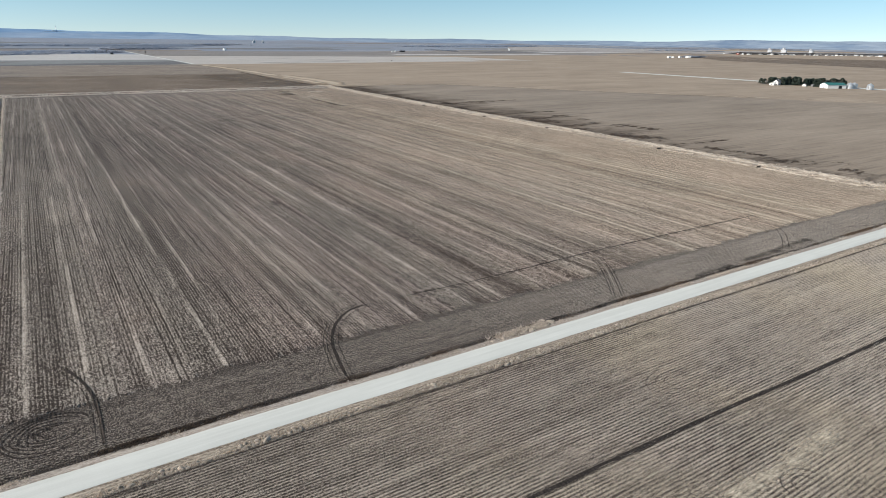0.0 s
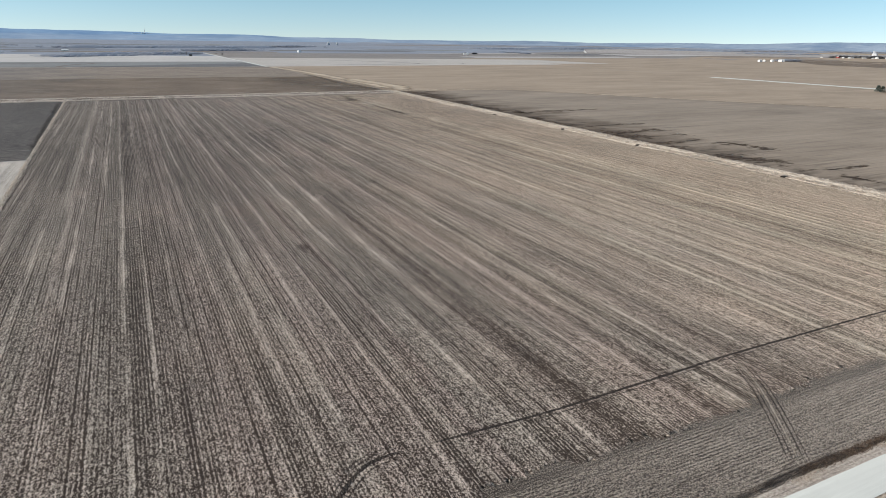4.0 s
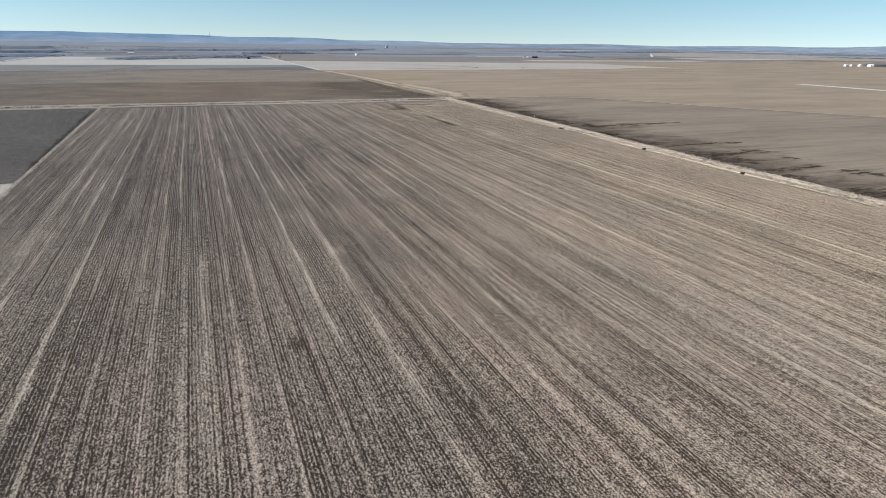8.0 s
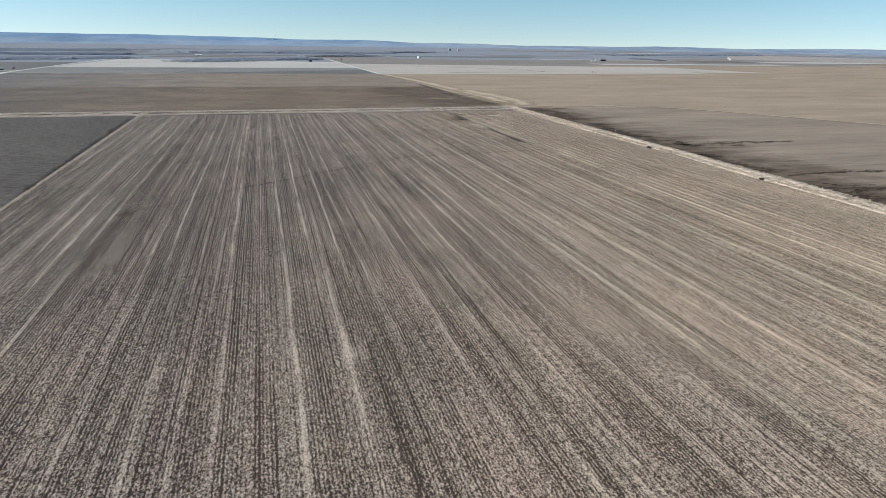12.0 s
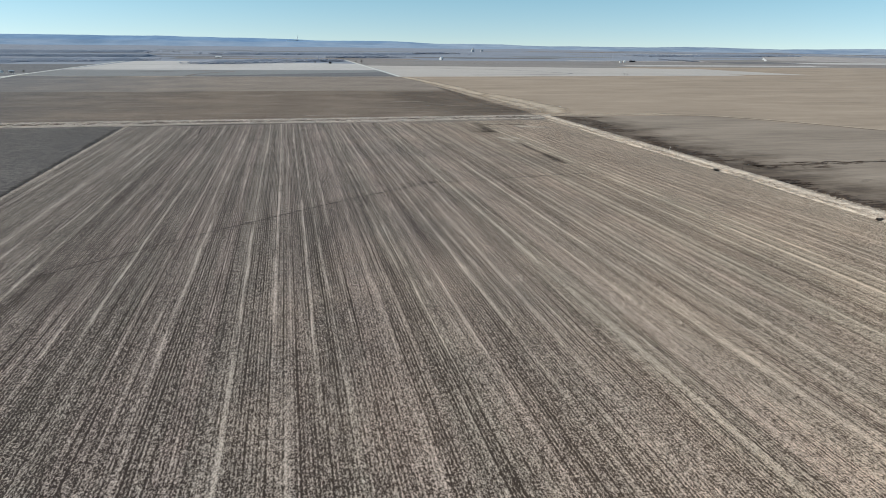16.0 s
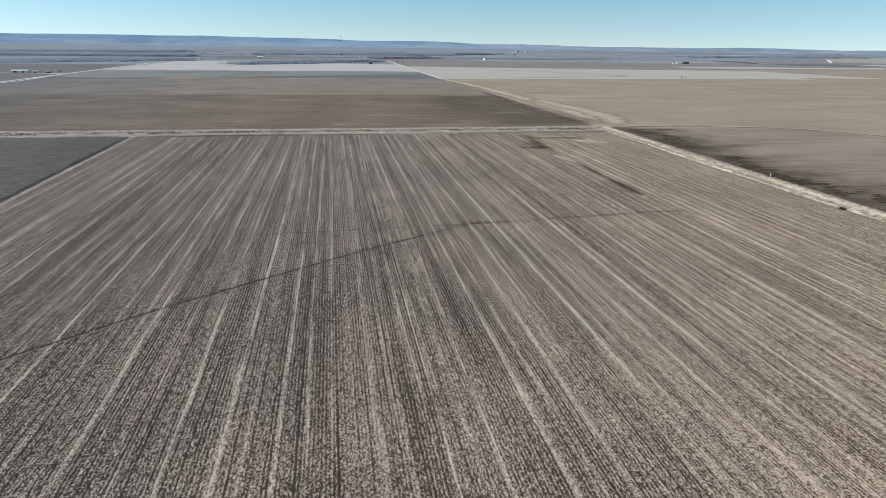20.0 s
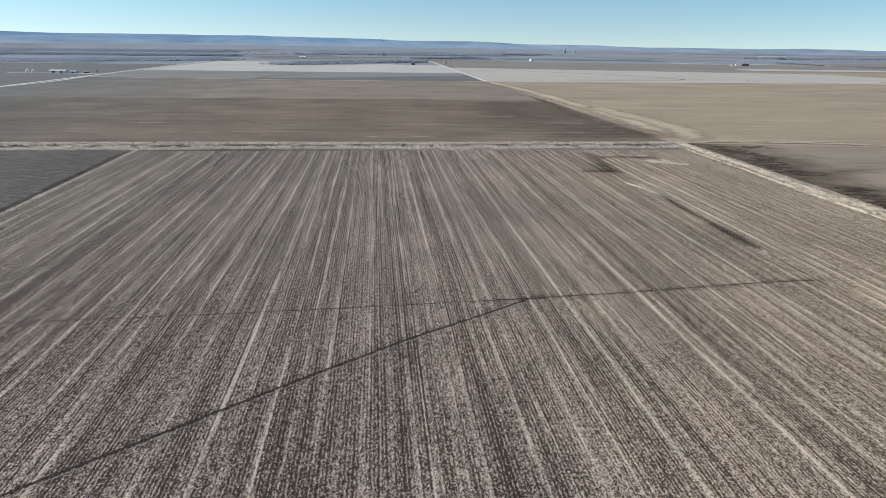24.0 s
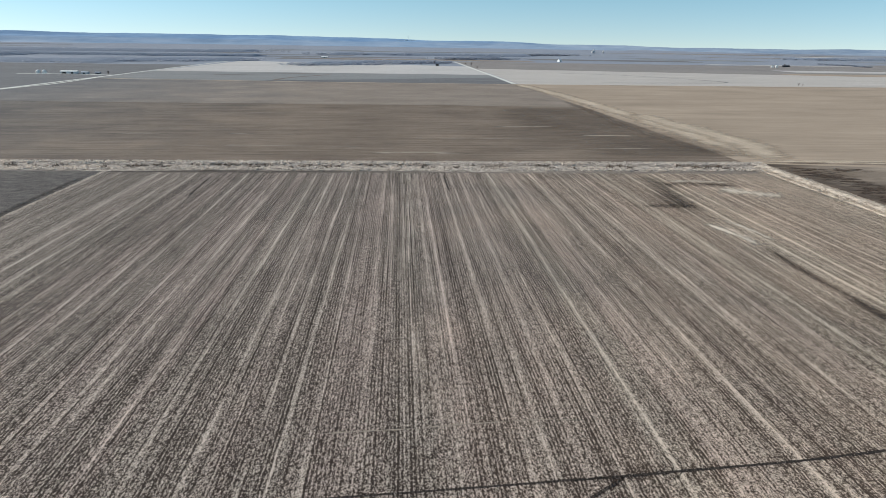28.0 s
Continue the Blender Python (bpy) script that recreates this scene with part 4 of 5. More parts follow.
tussocks("grass_tussocks", 1500, clumped(along_north(-11.5, -2, 0.6), 3.3, size=3.0), (0.3, 0.75), M_grasspale, "matted tussocks of bleached dead grass on the ditch bank", 41)
tussocks("grass_tussocks", 1700, clumped(along_north(3, 11, 1.2), 5.3, size=3.0), (0.35, 0.85), M_grasspale, "matted tussocks of bleached dead grass on the ditch bank", 42)
tussocks("grass_tussocks", 1500, clumped(along_east(-6, 6, 1.0), 6.3, size=2.5), (0.3, 0.6), M_grass, "matted tussocks of bleached dead grass on the ditch bank", 43)
tufts("field_edge_grass", 1500, lambda rng, n: (355.4 + rng.normal(0, 0.35, n), rng.uniform(108, 868, n), np.full(n, 0.1)), (0.2, 0.5), 0.5, M_grass, "thin line of dead grass between field and ditch", 44, 5, wide=0.14)
tufts("bank_grass", 3200, along_north(-12, -2, 0.5), (0.5, 1.3), 0.7, M_grasspale, "bleached dead grass on the ditch bank", 21)
tufts("bank_grass", 3600, along_north(5, 11, 1.3), (0.5, 1.3), 0.7, M_grasspale, "bleached dead grass on the ditch bank", 22)
tufts("bank_weeds", 1300, clumped(along_north(-8, 3, 0.4), 2.5), (0.8, 2.0), 0.7, M_grassdark, "dark dead weeds in the ditch", 23, category="weeds")
tufts("bank_grass", 2600, along_east(-6.5, -1.0, 0.9), (0.3, 0.95), 0.6, M_grass, "bleached dead grass on the ditch bank", 24)
tufts("bank_grass", 2600, along_east(0, 5.5, 1.2), (0.3, 0.95), 0.6, M_grass, "bleached dead grass on the ditch bank", 25)
tufts("bank_weeds", 500, clumped(along_east(-4, 4, 0.4), 7.5), (0.6, 1.8), 0.6, M_grassdark, "dark dead weeds in the ditch", 26, category="weeds")


def by_road(lo, hi, z, x0=-60, x1=420):
    def f(rng, n):
        x = rng.uniform(x0, x1, n)
        y = 103.1 - 0.0155 * np.maximum(0, x - 30) + rng.uniform(lo, hi, n)
        return x, y, np.full(n, z)
    return f


ribbon("verge_furrow", [(x, road_y(x) - 6.9 + 0.2 * math.sin(x / 17)) for x in range(-200, 440, 8)], 1.3, 0.21, M_furrow, "dark furrow between the verge and the stubble", "furrow", 0.0, 1.5, 0.4)
tussocks("grass_tussocks", 520, clumped(by_road(-6.2, -4.4, 0.15), 8.3, size=6.0), (0.2, 0.5), M_grass, "matted tussocks of dead grass along the gravel road", 51)
tussocks("grass_tussocks", 90, lambda rng, n: (96 + rng.normal(0, 5.0, n), 107.4 + rng.normal(0, 0.8, n), np.full(n, 0.1)), (0.3, 0.75), M_grass, "matted clump of dead grass by the gravel road", 52)
tufts("verge_grass", 6000, by_road(-6.4, -4.6, 0.15), (0.25, 0.7), 0.35, M_grass, "dead tan grass along the gravel road", 31, 6, wide=0.05)
tufts("verge_grass", 3500, clumped(by_road(3.5, 5.6, 0.15), 4.5), (0.2, 0.55), 0.35, M_grass, "dead tan grass along the gravel road", 32, 6, wide=0.05)
tufts("verge_weeds", 3200, clumped(by_road(5.3, 7.2, 0.08), 9.5, size=14), (0.12, 0.4), 0.6, M_grassdark, "dark matted weeds along the field edge", 33, 6, category="weeds", wide=0.10)
tufts("verge_grass", 260, lambda rng, n: (92 + rng.normal(0, 3.2, n), 107.6 + rng.normal(0, 0.9, n), np.full(n, 0.1)), (0.5, 1.2), 0.6, M_grass, "tall clump of dead grass by the road", 34, 8, wide=0.07)
tufts("verge_grass", 160, lambda rng, n: (101 + rng.normal(0, 1.8, n), 107.6 + rng.normal(0, 0.8, n), np.full(n, 0.1)), (0.5, 1.1), 0.6, M_grass, "tall clump of dead grass by the road", 35, 8, wide=0.07)
tufts("field_edge_grass", 2200, lambda rng, n: ((lambda y: (-21.0 - 0.0165 * (y - 300) + rng.normal(0, 0.5, n), y, np.full(n, 0.05)))(rng.uniform(140, 862, n))), (0.3, 0.8), 0.5, M_grass, "thin line of dead grass between two fields", 36, 5, wide=0.12)

# ---- wheel ruts, furrows and bare patches in the corn field ----
UP = 0.19


def rut(pts, w=0.7, mat=None, label="dark narrow wheel rut pressed into the stubble", lift_=UP, name="wheel_rut", rag=0.2):
    return ribbon(name, pts, w, lift_, mat or M_rutsoft, label, "rut", -0.02, 1.5, rag)


def beside(pts, d):
    """The same way, d metres to its side."""
    out = []
    for i, p in enumerate(pts):
        a, b = Vector(pts[max(i - 1, 0)]), Vector(pts[min(i + 1, len(pts) - 1)])
        t = (b - a).normalized()
        out.append((p[0] - t.y * d, p[1] + t.x * d))
    return out


FAINT = "faint shallow furrow pressed into the stubble"
into = [(47.4, 107.8), (47.8, 113), (49.2, 120), (51, 127), (54.6, 134.2), (58.6, 139), (64, 142.6), (72, 143)]
rut(into, 1.05)
for d in (-1.5, 1.3, 2.1):
    rut(beside(into, d), 0.5, M_furrow, FAINT, UP - 0.02, "shallow_furrow")
rut([(72, 143), (92, 142.3), (107, 142), (143, 142.8), (157, 143.1), (200, 142.6), (258, 141.4)], 0.95)
rut([(72, 141.8), (107, 140.8), (157, 141.9), (230, 141)], 0.45, M_furrow, FAINT, UP - 0.02, "shallow_furrow")
west_rut = [(0.2, 109), (0.1, 114), (0.3, 121), (-0.2, 130), (-1.4, 137), (-4.3, 145.6), (-6, 149)]
rut(west_rut, 0.95)
rut(beside(west_rut, 1.2), 0.45, M_furrow, FAINT, UP - 0.02, "shallow_furrow")
pair = [(132.2, 108.6), (137.6, 115), (143.7, 122.7), (149, 130), (153, 137.5), (156, 142.5)]
for d in (-1.9, -1.0, 0.9, 1.8):
    rut(beside(pair, d), 0.62 if d in (-1.0, 1.8) else 0.45, M_furrow, FAINT, UP - 0.01, "shallow_furrow")
rut(beside(pair, 0), 0.9, M_residue, "pale pressed crop residue beside a wheel rut", UP - 0.02, "pressed_strip")
for d in (-1.0, 1.0):
    rut(beside([(247, 131), (241, 123), (232, 116), (222, 110)], d), 0.55, M_furrow, FAINT, UP - 0.02, "shallow_furrow")
rut([(268, 112.5), (279, 108.6), (292, 106)], 0.8, M_furrow, FAINT, UP - 0.02, "shallow_furrow")
rut(cross, 1.0)
rut(beside(cross, -1.0), 0.4, M_residue, "thin pale pressed rim of a wheel rut", UP - 0.02, "pressed_strip")
rut(cross_east, 0.95)
rut([(-18, 579), (20, 581), (51.8, 582), (92.5, 583.4), (136, 585.7), (174, 588.2), (182, 588.8)], 0.7)
for r in (6.0, 7.2, 8.4, 10.0):
    rut([(131 + 0.8 * r * math.cos(a), 562 + 1.35 * r * math.sin(a)) for a in np.linspace(-1.3, 1.1, 9)], 0.42, M_furrow, "curved furrow where machines turned", UP - 0.02, "turning_furrow")
for r in (2.0, 3.2, 4.6):
    rut([(184 + 1.1 * r * math.cos(a), 591.5 + r * math.sin(a)) for a in np.linspace(-1.8, 1.4, 9)], 0.42, M_furrow, "curved furrow where machines turned", UP - 0.02, "turning_furrow")
rut([(110, 600), (121.6, 602.8), (140, 604), (165, 606), (178, 605)], 0.7, M_residue, "pale pressed crop residue", UP, "pressed_strip", 0.7)
rut([(-26, 806), (60, 809), (170, 812), (230, 812)], 0.75, M_furrow, FAINT)
rut([(258, 733), (300, 732), (350, 731)], 0.6, M_furrow, FAINT)
rut([(36.5, 792), (35.5, 796), (34, 820), (32.9, 843)], 1.7, M_rutsoft)
rut([(33, 838), (44.3, 836)], 1.0, M_furrow, FAINT)
rut([(162.2, 848), (161.8, 830), (162.4, 806)], 1.2)
for i in range(7):
    r = 1.4 + 0.9 * i
    rut([(-8.2 + (r + 0.3 * math.sin(3 * a + i)) * 1.2 * math.cos(a), 121.0 + (r + 0.3 * math.sin(2 * a + i)) * math.sin(a)) for a in np.linspace(1.1 - 0.5 * (i % 3), 5.0 + 0.4 * (i % 4), 18)], 0.6, M_rutsoft, "curved furrow where machines turned on the headland", UP - 0.02, "turning_furrow", 0.5)
for i in range(6):
    r = 1.4 + 0.85 * i
    rut([(109.0 + r * 1.5 * math.cos(a), 71.5 + r * 0.8 * math.sin(a)) for a in np.linspace(1.4, 4.7, 10)], 0.5, M_furrow if i % 2 else M_straw, "curved furrow in the stubble", 0.23, "turning_furrow", 0.4)
for i in range(5):
    r = 1.0 + 0.8 * i
    rut([(99.0 + r * 1.3 * math.cos(a), 38.0 + r * math.sin(a)) for a in np.linspace(-0.6, 3.9, 12)], 0.5, M_furrow if i % 2 else M_straw, "curved furrow in the stubble", 0.23, "turning_furrow", 0.4)
ribbon("straw_spill", [(120, 42.6), (113, 42.6), (101, 42.3), (90, 42.6), (82, 42.4)], 6.0, 0.31, M_straw, "pale straw spilled on the stubble", "residue", 0.02, 1.0, 0.5)
ribbon("straw_spill", [(119.5, 43.4), (115, 42.8), (110, 42.2)], 5.0, 0.33, M_straw, "pale straw spilled on the stubble", "residue", 0.03, 1.0, 0.5)

# a washed-out hollow with heaps of residue
for tw, tp in ((2.2, [(277, 713), (275, 690), (275.6, 664)]), (6.5, [(276.2, 668), (274.5, 642), (276.6, 626)]), (20, [(277, 845), (279, 820), (274, 790), (272, 770)]),
               (9, [(280, 821), (296, 826), (312, 822), (322, 814)]), (8, [(250, 776), (264, 776), (279, 774)])):
    ribbon("washed_hollow", tp, tw, 0.20, M_traildark, "dark washed-out hollow in the stubble", "hollow", -0.02, 2.0, 0.4)
for tw, tp in ((18, [(306, 812), (320, 803), (334, 794)]), (7, [(268, 748), (272, 735), (276.4, 716)]), (6, [(286, 830), (304, 831), (322, 826)]), (4.5, [(277, 631), (276.4, 626), (275.8, 620)]), (4, [(279, 752), (283, 738), (285, 722)])):
    ribbon("residue_heap", tp, tw, 0.21, M_heap, "pale heap of washed-up crop residue", "residue", 0.03, 2.0, 0.5)

# tracks and far roads
ribbon("field_track", [(374, 884), (386, 950), (385, 1080), (381, 1235), (370, 1450), (346, 1680)], 44, 0.20, M_tracksoft, "worn sandy strip between two fields", "track", 0, 10, 0.2)
ribbon("field_track_wide", [(374, 884), (398, 925), (408, 985), (400, 1090), (392, 1180)], 50, 0.26, M_tracksoft, "worn sandy ground where two fields meet", "track", 0, 10, 0.2)
ribbon("field_track_wide", [(372, 890), (440, 893), (520, 886)], 12, 0.30, M_tracksoft, "worn sandy ground where two fields meet", "track", 0, 8, 0.3)
ribbon("gravel_lane", [(346, 1650), (343, 2100), (338, 2700), (333, 3000)], 9, 0.2, M_gravel, "straight pale gravel lane", "road", 0, 30, 0.05)
ribbon("gravel_lane_west", [(-424, 1000), (-425, 1404), (-428, 1790), (-433, 2122), (-436, 2616), (-437, 2720)], 8, 0.24, M_gravel, "pale gravel road past a farmyard", "road", 0, 30, 0.05)
ribbon("farm_road", [(1173, 80), (1175, 475), (1185, 700), (1176, 1035)], 26, 0.34, M_gravel, "pale gravel road past the farmstead", "road", 0, 25, 0.05)
ribbon("farm_track", [(-424, 1404), (-417, 1463), (-410, 1530), (-416, 1638), (-430, 1748)], 6, 0.26, M_gravel, "pale gravel track beside the road", "road", 0, 12, 0.1)
ribbon("farm_lane", [(-620, 1806), (-520, 1812), (-430, 1790)], 9, 0.2, M_gravel, "pale gravel farm lane", "road", 0, 12, 0.1)
ribbon("brown_seam", [(368, 905), (352, 980), (346, 1080), (352, 1200), (352, 1330)], 16, 0.24, M_brownsoft, "dark brown seam of soil beside the worn track", "soil", 0, 8, 0.4)
ribbon("creek_edge", [(392, 888), (552, 853), (662, 690), (804, 507), (939, 350), (1090, 90)], 3, 0.16, M_north_dark, "dark grassed waterway between two fields", "waterway", 0, 8, 0.5)
ribbon("creek_edge_grass", [(396, 893), (556, 857), (667, 693), (809, 510), (944, 352)], 3.5, 0.18, M_track, "pale dead grass beside the waterway", "waterway", 0, 8, 0.6)
ribbon("drain_line", [(530, 1730), (680, 1745), (820, 1800), (700, 2020), (540, 2110)], 7, 0.3, M_greydark_hazed, "dark drain line bending through a pale field", "waterway", 0, 20, 0.3)
ribbon("drain_line", [(-250, 1850), (-150, 1900), (-60, 1960)], 8, 0.3, M_north_dark, "dark drain line in a grey field", "waterway", 0, 20, 0.3)
ribbon("drain_line", [(-100, 1690), (-80, 1790), (-20, 1900)], 8, 0.3, M_north_dark, "dark drain line in a grey field", "waterway", 0, 20, 0.3)
ribbon("boundary_grass", [(-420, 1690), (0, 1650), (340, 1652), (800, 1668), (1180, 1690)], 7, 0.3, M_track, "pale grass strip between fields", "verge", 0, 25, 0.3)
ribbon("field_edge", [(-19.3, 142), (-20.9, 300), (-24.2, 500), (-27.6, 700), (-30.2, 862)], 2.2, 0.1, M_bank, "pale strip of dead grass between two fields", "verge", 0.12, 4, 0.5)
for px0, px1, py in ((-395, 150, 1155), (-120, 100, 1035), (130, 300, 985), (-390, 376, 1252), (60, 372, 1330), (200, 372, 940), (-60, 120, 945), (-380, -150, 1080)):
    ribbon("residue_line", [(px0, py), ((px0 + px1) / 2, py + 2), (px1, py - 1)], 2.4, 0.2, M_residue, "thin pale line of crop residue", "residue", 0, 12, 0.7)
for bx, by, bw in ((-70, 1002, 26), (10, 1003, 18), (52, 1001, 14), (250, 1060, 34), (310, 1005, 30), (-210, 960, 30), (150, 918, 40), (-300, 1120, 26)):
    ribbon("residue_patch", [(bx - bw, by), (bx, by + 2), (bx + bw, by - 1)], 9, 0.24, M_residue, "scattered pale crop residue on dark soil", "residue", 0, 6, 0.5)
# damp soil along the edges of the tilled field and the ditch
ribbon("damp_strip", [(-25, 492), (-28.5, 600), (-32, 740), (-35, 862)], 7, 0.10, M_dampsoft, "black damp soil along the field edge", "soil", 0, 6, 0.4)
ribbon("damp_strip", [(-410, 864), (-200, 865), (-33, 864)], 9, 0.11, M_dampsoft, "black damp soil along the field edge", "soil", 0, 8, 0.4)
ribbon("brown_soil", [(330, 902), (318, 1000), (300, 1120), (296, 1240)], 150, 0.14, M_brownsoft, "red brown soil beside the worn track", "soil", 0, 12, 0.1)

# wet black soil lying along the furrows east of the ditch: width and way
for tw, tp in ((7, [(383, 487), (409, 486), (435, 486), (468, 484)]), (16, [(380, 560), (381, 520), (383, 489)]), (22, [(378, 465), (382, 437), (394, 424), (402, 410)]), (13, [(388, 449), (419, 447), (450, 450)]),
               (8, [(383, 394), (402, 392), (436, 396)]), (18, [(378, 390), (383, 375), (391, 362)]), (12, [(436, 434), (437, 411)]), (6, [(388, 598), (422, 598), (508, 599)]), (16, [(433, 384), (440, 360), (443, 336)]),
               (20, [(386, 345), (396, 322), (408, 298)]), (4, [(386, 284), (416, 279), (450, 276)]), (9, [(400, 270), (404, 241), (405, 216)]), (14, [(382, 206), (398, 207), (412, 189)]),
               (9, [(425, 192), (424, 175)]), (12, [(406, 180), (403, 168), (400, 154)]), (18, [(394, 735), (390, 704), (385, 663), (396, 627)]), (10, [(382, 615), (408, 628)]), (14, [(407, 620), (399, 600), (413, 589)]),
               (5, [(420, 606), (445, 603), (476, 602)]), (18, [(387, 566), (384, 542)]), (8, [(419, 589), (452, 589)]), (20, [(379, 868), (396, 850), (403, 824), (392, 784), (398, 750)]), (10, [(384, 872), (408, 864), (440, 862)])):
    ribbon("wet_soil", [(x_ - 6, y_) for x_, y_ in tp], tw * 1.7, 0.22, M_dampeast, "wet black soil lying along the furrows of a field", "soil", 0, 3, 0.3)
for px_, py_, tw in ((100, 109.3, 1.2), (130, 108.6, 2.2), (176, 108.8, 4.0), (205, 109.5, 5.0), (228, 110.5, 6.0)):
    ribbon("damp_patch", [(px_ - 12, py_ - 0.4), (px_, py_), (px_ + 14, py_ - 0.3)], tw, 0.2, M_dampsoft, "black damp soil beside the road verge", "soil", 0, 1.5, 0.5)

stake = empty("marker_post", 367.5, 655.0, 1.6)
box("post", (-0.12, -0.12, -1.0), (0.12, 0.12, 2.6), M_white, stake)
box("sign_plate", (-0.3, -0.16, 1.7), (0.3, -0.122, 2.5), M_white, stake)
tagged(stake, "white marker post with a plate on the ditch bank", "post")


def culvert(x, y):
    """The mouth of a steel drain pipe in the bank, with a short apron of stones."""
    e = empty("drain_pipe", x, y, 0.5)
    n = 14
    ring = lambda r, q: [(q, r * math.cos(2 * math.pi * k / n), r * math.sin(2 * math.pi * k / n)) for k in range(n)]
    v = ring(0.75, -1.6) + ring(0.75, 1.2) + ring(0.66, -1.6) + ring(0.66, 1.2)
    f = []
    for k in range(n):
        m_ = (k + 1) % n
        f += [(k, m_, n + m_, n + k), (2 * n + m_, 2 * n + k, 3 * n + k, 3 * n + m_), (m_, k, 2 * n + k, 2 * n + m_)]
    mesh_ob("pipe", v, f, M_rust, e)
    # A black disc closes the pipe and stands for the shade inside.
    mesh_ob("shade_disc", ring(0.66, 0.9), [tuple(range(n))], M_dark, e)
    return tagged(e, "dark mouth of a steel drain pipe in the ditch bank", "drain pipe", "drain pipes of the ditch")


for cx_, cy_ in ((357.4, 275), (357.6, 202), (357.2, 478), (357.6, 390), (357.6, 590)):
    culvert(cx_, cy_)


# ---- trees ----
def tree_shape(seed, height, twigs, coarse=1.0, low=0.25):
    """Vertices and faces of trunk with limbs, and of the crown, round a base at the origin."""
    rng = random.Random(seed)
    wood_v, wood_f, tw_v, tw_f = [], [], [], []

    def limb(p, q, r0, r1, n=5):
        d = (q - p).normalized()
        a = d.orthogonal().normalized()
        b = d.cross(a)
        i = len(wood_v)
        for c, r in ((p, r0), (q, r1)):
            for k in range(n):
                th = 2 * math.pi * k / n
                wood_v.append(c + (a * math.cos(th) + b * math.sin(th)) * r)
        for k in range(n):
            wood_f.append((i + k, i + (k + 1) % n, i + n + (k + 1) % n, i + n + k))

    H = height
    top = Vector((rng.uniform(-0.04, 0.04) * H, rng.uniform(-0.04, 0.04) * H, H * 0.7))
    limb(Vector((0, 0, -0.2)), top * 0.45, 0.03 * H, 0.022 * H)
    limb(top * 0.45, top, 0.022 * H, 0.008 * H)
    tips = [(top * 0.8, top)]
    for i in range(11):
        z = rng.uniform(low, 0.68) * H
        th = rng.uniform(0, 6.28)
        ln = rng.uniform(0.22, 0.42) * H
        p = top * (z / (0.7 * H))
        q = p + Vector((math.cos(th), math.sin(th), rng.uniform(0.5, 1.1))) * ln * 0.75
        limb(p, q, 0.012 * H, 0.004 * H, 4)
        tips.append((p, q))
    for i in range(twigs):
        p, q = rng.choice(tips)
        c = p.lerp(q, rng.uniform(0.35, 1.1)) + Vector((rng.gauss(0, 1), rng.gauss(0, 1), rng.gauss(0, 0.8))) * H * 0.055
        d = Vector((rng.gauss(0, 1), rng.gauss(0, 1), rng.gauss(0.7, 0.8))).normalized() * H * rng.uniform(0.05, 0.13)
        w = Vector((rng.gauss(0, 1), rng.gauss(0, 1), rng.gauss(0, 1))).normalized() * H * rng.uniform(0.006, 0.014) * coarse
        j = len(tw_v)
        tw_v += [c - w, c + w, c + d]
        tw_f.append((j, j + 1, j + 2))
    return wood_v, wood_f, tw_v, tw_f


def conifer_shape(seed, height, n=420):
    rng = random.Random(seed)
    v, f = [], []
    for i in range(n):
        u = rng.random() ** 0.8
        z = height * (0.06 + 0.94 * u)
        r = height * 0.27 * (1 - u) ** 0.8 * rng.uniform(0.35, 1.08) + 0.1
        th = rng.uniform(0, 6.28)
        c = Vector((r * math.cos(th), r * math.sin(th), z))
        out = Vector((math.cos(th), math.sin(th), rng.uniform(-0.5, 0.35)))
        side = Vector((-math.sin(th), math.cos(th), rng.uniform(-0.4, 0.4)))
        s = height * rng.uniform(0.035, 0.08)
        j = len(v)
        v += [c - side * s, c + side * s, c + out * s * 1.7 + Vector((0, 0, 0.2 * s)), c + Vector((0, 0, s * 0.9))]
        f += [(j, j + 1, j + 2), (j, j + 1, j + 3)]
    return v, f


def bare_tree(seed, height, label, group="", twigs=420):
    e = empty("bare_tree", 0, 0)
    wv, wf, tv, tf = tree_shape(seed, height, twigs)
    mesh_ob("trunk", wv, wf, M_bark, e)
    mesh_ob("crown", tv, tf, M_twig, e)
    return tagged(e, label, "tree", group)


def conifer(seed, height, label, group=""):
    e = empty("conifer", 0, 0)
    v = [(0.02 * height * math.cos(a), 0.02 * height * math.sin(a), z) for z in (-0.2, height * 0.5) for a in np.linspace(0, 5.2, 6)]
    mesh_ob("trunk", v, [(i, (i + 1) % 6, 6 + (i + 1) % 6, 6 + i) for i in range(6)], M_bark, e)
    cv, cf = conifer_shape(seed, height)
    mesh_ob("crown", cv, cf, M_conifer, e)
    return tagged(e, label, "tree", group)


SHAPES = [tree_shape(50 + i, 1.0, 170, 2.6, 0.08) for i in range(5)]


